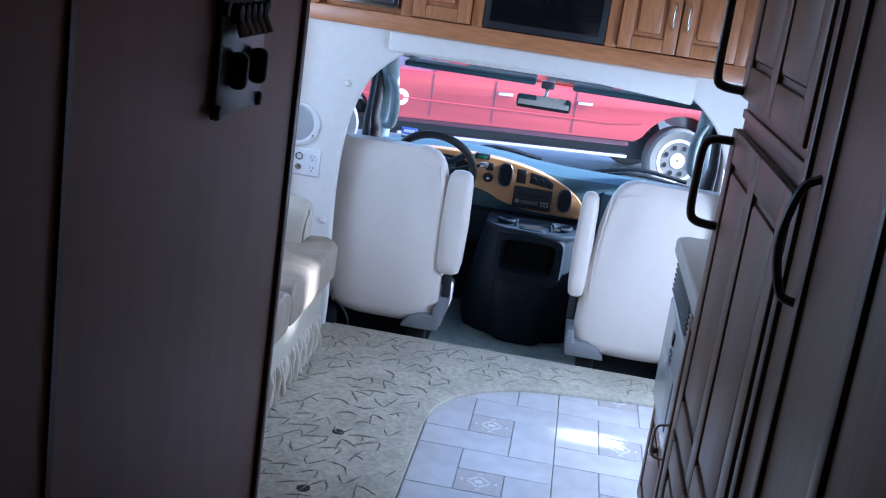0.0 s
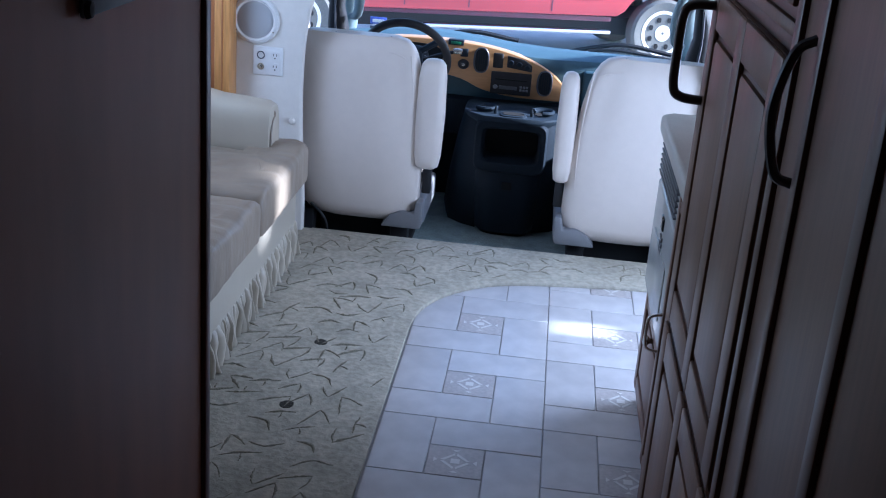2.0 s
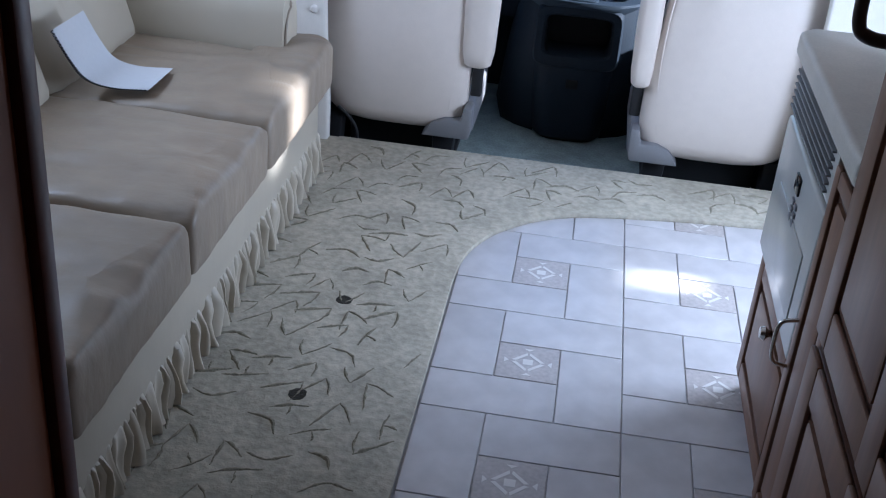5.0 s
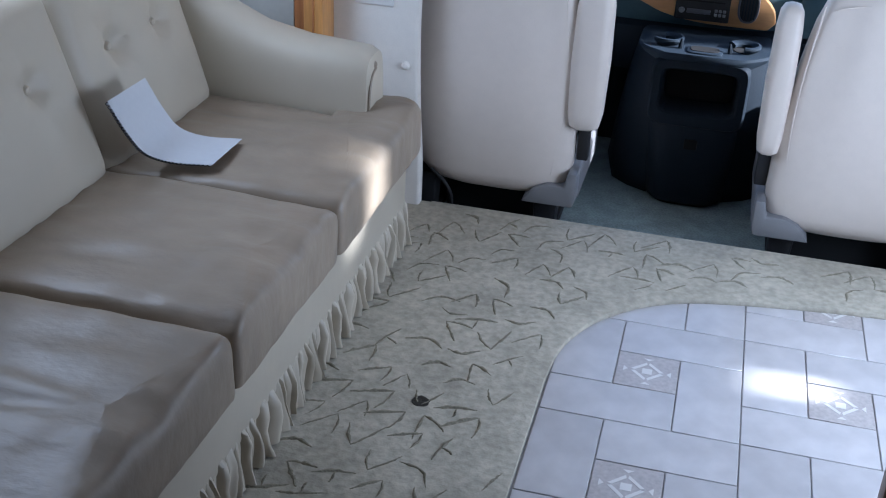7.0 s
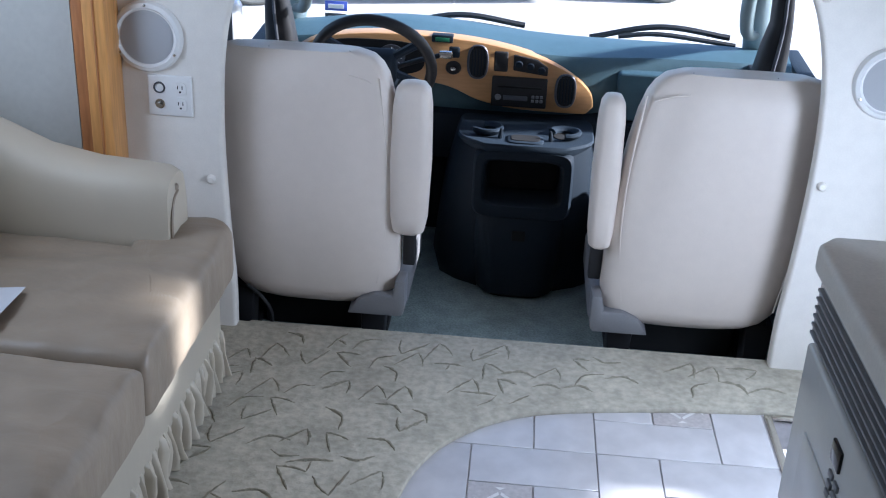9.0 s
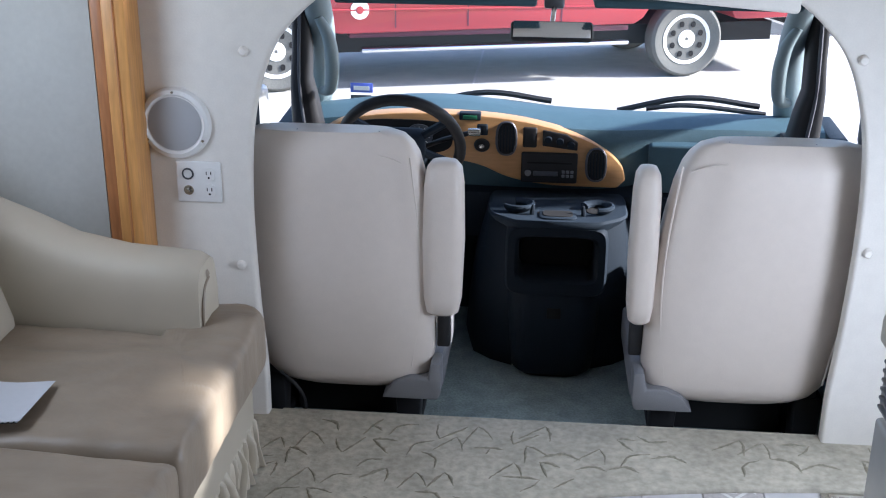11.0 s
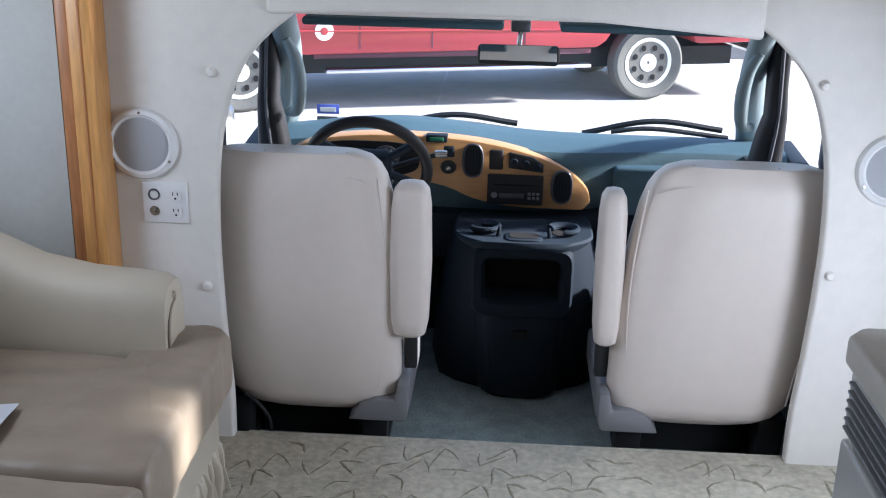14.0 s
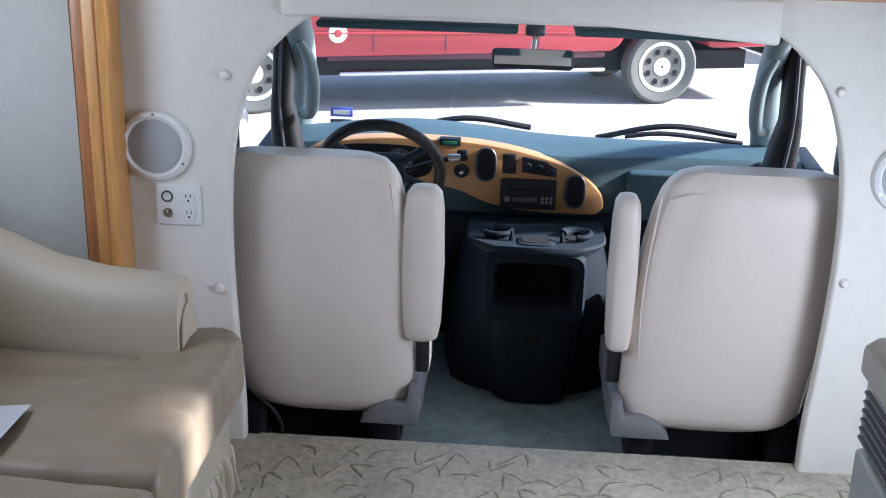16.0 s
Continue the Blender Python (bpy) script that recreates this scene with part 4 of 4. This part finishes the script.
for y0, y1 in ((-0.262, 0.275), (-0.815, -0.268), (-1.38, -0.821)):
    bk = cushion(-0.07, 0.07, y0, y1, 0.0, 0.46, 0.045, 0.02, 0.003, None, 34)
    yc = [(y0 + (y1 - y0) * f, zz) for f in (0.3, 0.7) for zz in (0.27,)]
    for v in bk.verts:
        if v.co.x > 0.0:
            for ty, tz in yc:
                dd = math.hypot(v.co.y - ty, v.co.z - tz)
                v.co.x -= 0.028 * math.exp(-(dd / 0.035) ** 2) + 0.008 * math.exp(-(dd / 0.12) ** 2)
                star = max(0.0, math.cos(6 * math.atan2(v.co.z - tz, v.co.y - ty) + 9 * ty)) ** 6
                v.co.x -= 0.007 * star * math.exp(-(dd / 0.08) ** 2)
    lean = Matrix.Translation((-1.285, 0, 0.42)) @ Matrix.Rotation(radians(-17), 4, "Y")
    bmesh.ops.transform(bk, matrix=lean, verts=bk.verts)
    bc = part("back_cushion", bk, M_SOFA_PALE, sofa)
    for ty, tz in yc:
        c = lean @ Vector((0.048, ty, tz))
        part("tuft_button", lathe([(0.001, 0.011), (0.008, 0.009), (0.0125, 0.002), (0.0125, -0.004)], "x", c, 16), M_SOFA_PALE, bc)
part("back_frame", box(-1.66, -1.45, -1.40, 0.45, 0.3, 0.84, 0.03, 3), M_SOFA_PALE, sofa)
arm = []
for x, top, hy in ((-0.80, 0.575, 0.060), (-0.806, 0.60, 0.075), (-0.83, 0.612, 0.083), (-0.90, 0.618, 0.085), (-1.0, 0.625, 0.085), (-1.12, 0.650, 0.085), (-1.22, 0.695, 0.085), (-1.32, 0.735, 0.085), (-1.5, 0.75, 0.085)):
    zc, hz = (top + 0.36) / 2, (top - 0.36) / 2
    arm.append([(x, p[0], p[1]) for p in sq_ring(0.36, zc, 0, hy, hz, 3.6, 32)])
part("armrest", loft(arm), M_SOFA_PALE, sofa)
part("arm_dimple", lathe([(0.001, 0.006), (0.006, 0.004), (0.010, 0.0)], "x", (-0.80, 0.345, 0.575), 12), M_SOFA, sofa)
part("arm_piping", tube(curve_pts([(-0.803, 0.30, 0.40), (-0.799, 0.295, 0.50), (-0.799, 0.315, 0.55), (-0.799, 0.35, 0.565)], 5), 0.004, 6), M_SOFA, sofa)

nb = thing("spiral_notebook", "white spiral notebook curled against the sofa back", "notebook")
prof = curve_pts([(-1.222, 0, 0.640), (-1.195, 0, 0.562), (-1.168, 0, 0.508), (-1.115, 0, 0.484), (-1.03, 0, 0.480)], 6)
skew = 0.10
sheet = bmesh.new()
for off in (0.0, 0.005):
    rows = [[sheet.verts.new((p.x + off, y + skew * i / len(prof), p.z + off * 0.8)) for y in (-0.315, -0.285, -0.22, -0.145)] for i, p in enumerate(prof)]
    for r0, r1 in zip(rows, rows[1:]):
        for i in range(3):
            sheet.faces.new((r0[i], r0[i + 1], r1[i + 1], r1[i]))
part("notebook_page", sheet, M_PAPER, nb)
coil = []
for k in range(180):
    f = k / 180 * (len(prof) - 1)
    i = int(f)
    p = prof[i].lerp(prof[i + 1], f - i)
    a = k * 2 * math.pi / 5
    coil.append((p.x + 0.003 + 0.004 * math.cos(a), -0.317 + skew * f / len(prof) + 0.004 * math.sin(a), p.z + 0.003))
part("spiral_binding", tube(coil, 0.001, 4), M_BLACK, nb)

# ---- aisle: dark partition with the monitor panel ----
XL = -0.285
YE = -2.2     # front end of the bathroom wall
setting("wall_bath", box(XL - 0.045, XL, -4.6, YE, 0.0, 1.97, 0.002), M_CHERRY, "dark cherry veneer bathroom wall", "wall")
setting("wall_bath_edge", box(XL - 0.05, XL + 0.006, YE + 0.002, YE + 0.022, 0.0, 1.97, 0.003), M_EDGE, "red brown edge band on the bathroom wall", "trim")
setting("wall_bath_seam", box(XL, XL + 0.003, -2.90, -2.89, 0.0, 1.97), M_EDGE, "dark seam strip in the veneer wall", "trim")
mp = thing("monitor_panel", "dark metal panel with toggle switches and rotary knobs", "switch panel", at=(-0.0025, -0.429, -0.0419))
mp.scale = (1.026, 0.82, 1.026)
XP = XL / 1.026 + 0.004
part("plate", box(XP, XP + 0.006, -2.595, -2.395, 1.385, 1.62, 0.003), M_STEEL, mp)
for k in range(5):
    y = -2.555 + k * 0.028
    sw = part("toggle_switch", lathe([(0.001, 0.018), (0.010, 0.016), (0.011, 0.005)], "x", (XP, y, 1.495), 12), M_BLACK, mp)
    part("toggle_bat", tube([(XP + 0.012, y, 1.495), (XP + 0.02, y, 1.472)], [0.004, 0.006], 8), M_CHROME, sw)
for y in (-2.54, -2.45):
    part("rotary_knob", box(XP + 0.004, XP + 0.024, y - 0.011, y + 0.011, 1.415, 1.455, 0.008, 3), M_BLACK, mp)
for y, z in ((-2.587, 1.393), (-2.403, 1.393), (-2.587, 1.50), (-2.403, 1.50)):
    part("corner_screw", lathe([(0.001, 0.011), (0.007, 0.010), (0.009, 0.005)], "x", (XP, y, z), 12), M_BLACK, mp)

# ---- galley on the entry side ----
XG = 0.49
ct = thing("counter_top", "beige laminate galley counter top with rolled edge", "worktop")
part("slab", prism([(0.455, -1.135), (0.455, -0.46), (0.485, -0.425), (1.17, -0.425), (1.17, -1.135)], "z", 0.835, 0.885, 0.012, 3), M_COUNTER, ct)
ov = thing("oven", "white built-in oven with louvred vent and small display", "oven")
part("body", box(XG + 0.005, 1.15, -0.93, -0.43, 0.385, 0.833, 0.008, 2), M_OVEN, ov)
part("oven_door", box(XG - 0.014, XG + 0.008, -0.925, -0.435, 0.39, 0.70, 0.008, 3), M_OVEN, ov)
part("door_window", box(XG - 0.017, XG - 0.012, -0.86, -0.52, 0.44, 0.58, 0.002), M_OVEN, ov)
part("vent_band", box(XG - 0.012, XG + 0.008, -0.925, -0.435, 0.71, 0.825, 0.006, 2), M_OVEN, ov)
for k in range(6):
    part("louvre", box(XG - 0.020, XG - 0.010, -0.90, -0.455, 0.726 + k * 0.015, 0.731 + k * 0.015, 0.001), M_GREYPL, ov)
part("display", box(XG - 0.019, XG - 0.012, -0.71, -0.665, 0.63, 0.665, 0.002), M_SCREEN, ov)
for k in range(2):
    for j in range(3):
        part("key", box(XG - 0.018, XG - 0.012, -0.72 + k * 0.03, -0.70 + k * 0.03, 0.57 + j * 0.017, 0.58 + j * 0.017, 0.001), M_GREYPL, ov)
dc = thing("drawer_cabinet", "cherry galley base cabinet with one drawer below the oven", "cabinet")
part("body", box(XG + 0.02, 1.15, -0.93, -0.43, 0.0, 0.383), M_CHERRYDK, dc)
dr = raised_door("drawer_front", dc, -0.92, -0.44, XG + 0.02, 0.06, 0.37, -1, M_GALLEY, 1, 0.045, True)
part("knob", lathe([(0.001, -0.045), (0.012, -0.043), (0.016, -0.034), (0.008, -0.026), (0.007, -0.018)], "x", (XG + 0.02, -0.70, 0.315), 18), M_CHROME, dr)
nc = thing("narrow_cabinet", "narrow cherry base cabinet with an arched door and wire pull", "cabinet")
part("body", box(XG + 0.005, 1.15, -1.135, -0.935, 0.0, 0.833), M_CHERRYDK, nc)
nd = raised_door("cabinet_door", nc, -1.13, -0.94, XG + 0.005, 0.09, 0.80, -1, M_GALLEY, 1, 0.032, True)
part("wire_pull", tube(curve_pts([(XG - 0.015, -0.955, 0.40), (XG - 0.045, -0.955, 0.41), (XG - 0.05, -0.955, 0.45), (XG - 0.045, -0.955, 0.49), (XG - 0.015, -0.955, 0.50)], 4), 0.004), M_CHROME, nd)

XF = 0.455
fr = thing("refrigerator", "tall refrigerator with cherry raised-panel doors and dark handles", "refrigerator")
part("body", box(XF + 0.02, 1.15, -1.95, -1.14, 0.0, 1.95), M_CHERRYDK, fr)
for z0, z1 in ((1.37, 1.92), (0.60, 1.30), (0.06, 0.57)):
    raised_door("fridge_door", fr, -1.92, -1.15, XF + 0.02, z0, z1, -1, M_GALLEY, 2, 0.07, True)
part("door_gap_rail", box(XF + 0.012, XF + 0.022, -1.92, -1.15, 1.325, 1.345, 0.002), M_GALLEY, fr)
for z0, z1 in ((1.08, 1.275), (1.385, 1.64)):
    y = -1.19
    h = curve_pts([(XF, y, z0), (XF - 0.045, y + 0.004, z0 + 0.004), (XF - 0.062, y + 0.006, z0 + 0.025), (XF - 0.064, y + 0.006, (z0 + z1) / 2), (XF - 0.062, y + 0.006, z1 - 0.025), (XF - 0.045, y + 0.004, z1 - 0.004), (XF, y, z1)], 6)
    part("door_handle", tube(h, 0.010, 10), M_BRONZE, fr, "dark bronze loop handle")
pn = thing("pantry_cabinet", "tall dark cherry pantry cabinet with a bow handle", "cabinet")
part("body", box(XF + 0.02, 1.15, -2.75, -1.96, 0.0, 1.95), M_CHERRYDK, pn)
pd = part("pantry_door", box(XF, XF + 0.02, -2.74, -2.02, 0.05, 1.92, 0.004), M_GALLEY, pn)
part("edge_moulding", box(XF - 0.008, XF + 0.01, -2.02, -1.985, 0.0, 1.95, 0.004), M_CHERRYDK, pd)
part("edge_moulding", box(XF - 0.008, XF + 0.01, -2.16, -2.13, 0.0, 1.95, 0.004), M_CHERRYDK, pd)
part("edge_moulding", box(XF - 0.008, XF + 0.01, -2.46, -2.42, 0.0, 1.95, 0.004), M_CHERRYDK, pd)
part("bow_handle", tube(curve_pts([(XF, -2.10, 1.17), (XF - 0.025, -2.10, 1.185), (XF - 0.04, -2.10, 1.26), (XF - 0.025, -2.10, 1.335), (XF, -2.10, 1.355)], 6), 0.007, 8), M_STEEL, pd)
setting("wall_hall", box(0.48, 1.15, -4.6, -2.755, 0.0, 1.97), M_CHERRYDK, "dark cherry hall wall", "wall")

# ---- outside ----
GZ = -0.84
setting("ground", box(-400, 400, -60, 800, GZ - 0.2, GZ), M_CONC, "sunlit pale concrete ground", "ground")
setting("road", box(-400, 400, 12.8, 30, GZ, GZ + 0.006), M_ASPH, "grey asphalt beyond the concrete", "road")
for x in (-0.75, 5.4, -6.9):
    setting("ground_joint", box(x - 0.012, x + 0.012, 2.2, 12.8, GZ, GZ + 0.003), M_GROUT, "dark joint in the concrete", "ground")
setting("house_wall", box(-30, 30, 34, 35, GZ, 4.5), M_CONC, "pale plain building across the lot", "backdrop")
hood = thing("van_hood", "white van hood sloping down before the windshield", "hood")
part("hood_panel", prism([(1.93, 0.30), (1.93, 0.50), (2.06, 0.50), (2.5, 0.42), (2.95, 0.25), (3.0, 0.1), (2.9, 0.05)], "x", -0.85, 0.85, 0.03, 3), M_HOOD, hood)

truck = thing("pickup_truck", "long red pickup truck parked across the lot", "truck", at=(0.069, 9.46, GZ))
truck.rotation_euler = (0, 0, radians(17.8))


def body_side(y0, y1):
    pts = [(-4.6, 0.55), (-4.6, 1.08), (-1.66, 1.10), (-1.6, 1.14), (2.7, 1.06), (2.85, 0.9), (2.85, 0.60), (2.05, 0.59)]
    pts += [(1.44 + 0.56 * math.cos(radians(a)), 0.40 + 0.53 * math.sin(radians(a))) for a in range(22, 160, 12)]
    pts += [(0.84, 0.57), (-2.2, 0.55)]
    pts += [(-2.82 + 0.55 * math.cos(radians(a)), 0.40 + 0.52 * math.sin(radians(a))) for a in range(20, 160, 12)]
    pts += [(-3.5, 0.57)]
    return prism(pts, "y", y0, y1, 0.02, 2)


part("body", body_side(0.0, 1.9), M_RED, truck)
part("side_crease", tube([(-4.5, -0.003, 0.80), (0.5, -0.003, 0.76), (0.9, -0.003, 0.80)], 0.012, 8), M_RED, truck)
part("rocker_trim", box(-2.1, 0.8, 0.06, 1.84, 0.50, 0.56, 0.01), M_REDDK, truck)
part("cab_roof", prism([(-1.5, 1.1), (-1.35, 1.75), (0.35, 1.78), (1.0, 1.1)], "y", 0.12, 1.78, 0.06, 3), M_RED, truck)
for x0, x1 in ((-1.25, -0.42), (-0.3, 0.5)):
    part("side_window", prism([(x0, 1.15), (x0 + 0.05, 1.62), (x1 - 0.15, 1.62), (x1, 1.15)], "y", 0.10, 0.125), M_DARKGLASS, truck)
for x in (0.05, -0.92, -1.65):
    part("door_seam", box(x - 0.008, x + 0.008, -0.004, 0.02, 0.60, 1.08), M_REDDK, truck)
for x in (-0.80, 0.16):
    part("door_handle", box(x - 0.09, x + 0.09, -0.03, 0.01, 0.93, 0.97, 0.01), M_BUMPER, truck)
fc = part("fuel_door", lathe([(0.001, -0.012), (0.09, -0.012), (0.095, 0.01)], "y", (-2.0, 0, 0.78), 24), M_RIM, truck)
part("fuel_cap", lathe([(0.001, -0.022), (0.035, -0.02), (0.04, -0.01)], "y", (-2.0, 0, 0.78), 16), M_RED, fc)
part("front_bumper", box(2.8, 3.0, -0.02, 1.92, 0.42, 0.66, 0.04, 3), M_BUMPER, truck)
part("running_board", box(-2.0, 0.75, -0.10, 0.08, 0.38, 0.42, 0.01), M_BUMPER, truck)
part("chassis", box(-4.3, 2.6, 0.4, 1.5, 0.3, 0.5), M_BLACK, truck)
for x in (-2.82, 1.44):
    for y in (0.0, 1.62):
        w = part("wheel", lathe([(0.26, 0.03), (0.30, 0.012), (0.36, 0.0), (0.39, 0.03), (0.395, 0.1), (0.395, 0.2), (0.37, 0.25), (0.26, 0.25)], "y", (x, y, 0.395), 48), M_TYRE, truck)
        rim = part("rim", lathe([(0.001, 0.035), (0.05, 0.02), (0.09, 0.025), (0.11, 0.05), (0.19, 0.045), (0.225, 0.03), (0.262, 0.02), (0.262, 0.2)], "y", (x, y, 0.395), 48), M_RIM, w)
        # the rim is unpierced; black ovals give the dark of its holes
        for k in range(8):
            a = radians(22 + 45 * k)
            part("rim_hole_shade", oval(x + 0.165 * math.cos(a), 0.395 + 0.165 * math.sin(a), 0.024, 0.030, y + 0.022, y + 0.06, 14, 2.5), M_VOID, rim)

# ---- vinyl floor tiles ----
A3 = P / 3
GAP = 0.0015


def tile_mesh(name, w, h, material):
    b = box(-w / 2 + GAP, w / 2 - GAP, -h / 2 + GAP, h / 2 - GAP, -0.004, 0.0, 0.0012, 1)
    finish(b)
    me = bpy.data.meshes.new(name)
    b.to_mesh(me)
    b.free()
    me.materials.append(material)
    return me


long_x, long_y, square = tile_mesh("tile", 2 * A3, A3, M_TILE), tile_mesh("tile", A3, 2 * A3, M_TILE), tile_mesh("accent_tile", A3, A3, M_ACCENT)
ib = bmesh.new()
for k in range(4):
    a = radians(90 * k)
    for q in (((0.004, 0.040), (0.040, 0.004), (0.030, 0.0015), (0.0015, 0.030)), ((-0.012, 0.058), (0.012, 0.058), (0.0, 0.047))):
        prism([(math.cos(a) * u - math.sin(a) * v, math.sin(a) * u + math.cos(a) * v) for u, v in q], "z", -0.001, 0.0006, bm=ib)
prism([(-0.012, -0.012), (0.012, -0.012), (0.012, 0.012), (-0.012, 0.012)], "z", -0.001, 0.0006, bm=ib)
finish(ib)
inlay = bpy.data.meshes.new("inlay")
ib.to_mesh(inlay)
ib.free()
inlay.materials.append(M_INLAY)
vinyl = tagged(new("vinyl_floor"), "pale marbled vinyl tile floor in a pinwheel pattern", "floor", kind="structure")
for by in range(-9, 2):
    for bx in range(0, 2):
        for me, dx, dy in ((long_x, 0.5, 1), (long_y, 1, -0.5), (long_x, -0.5, -1), (long_y, -1, 0.5), (square, 0, 0)):
            x, y = bx * P + dx * A3, by * P + dy * A3
            if y > 0.62:
                continue
            o = new("accent_tile" if me is square else "tile", me)
            o.location, o.parent = (x, y, 0.0), vinyl
            if me is square:
                n = new("inlay", inlay)
                n.parent = o
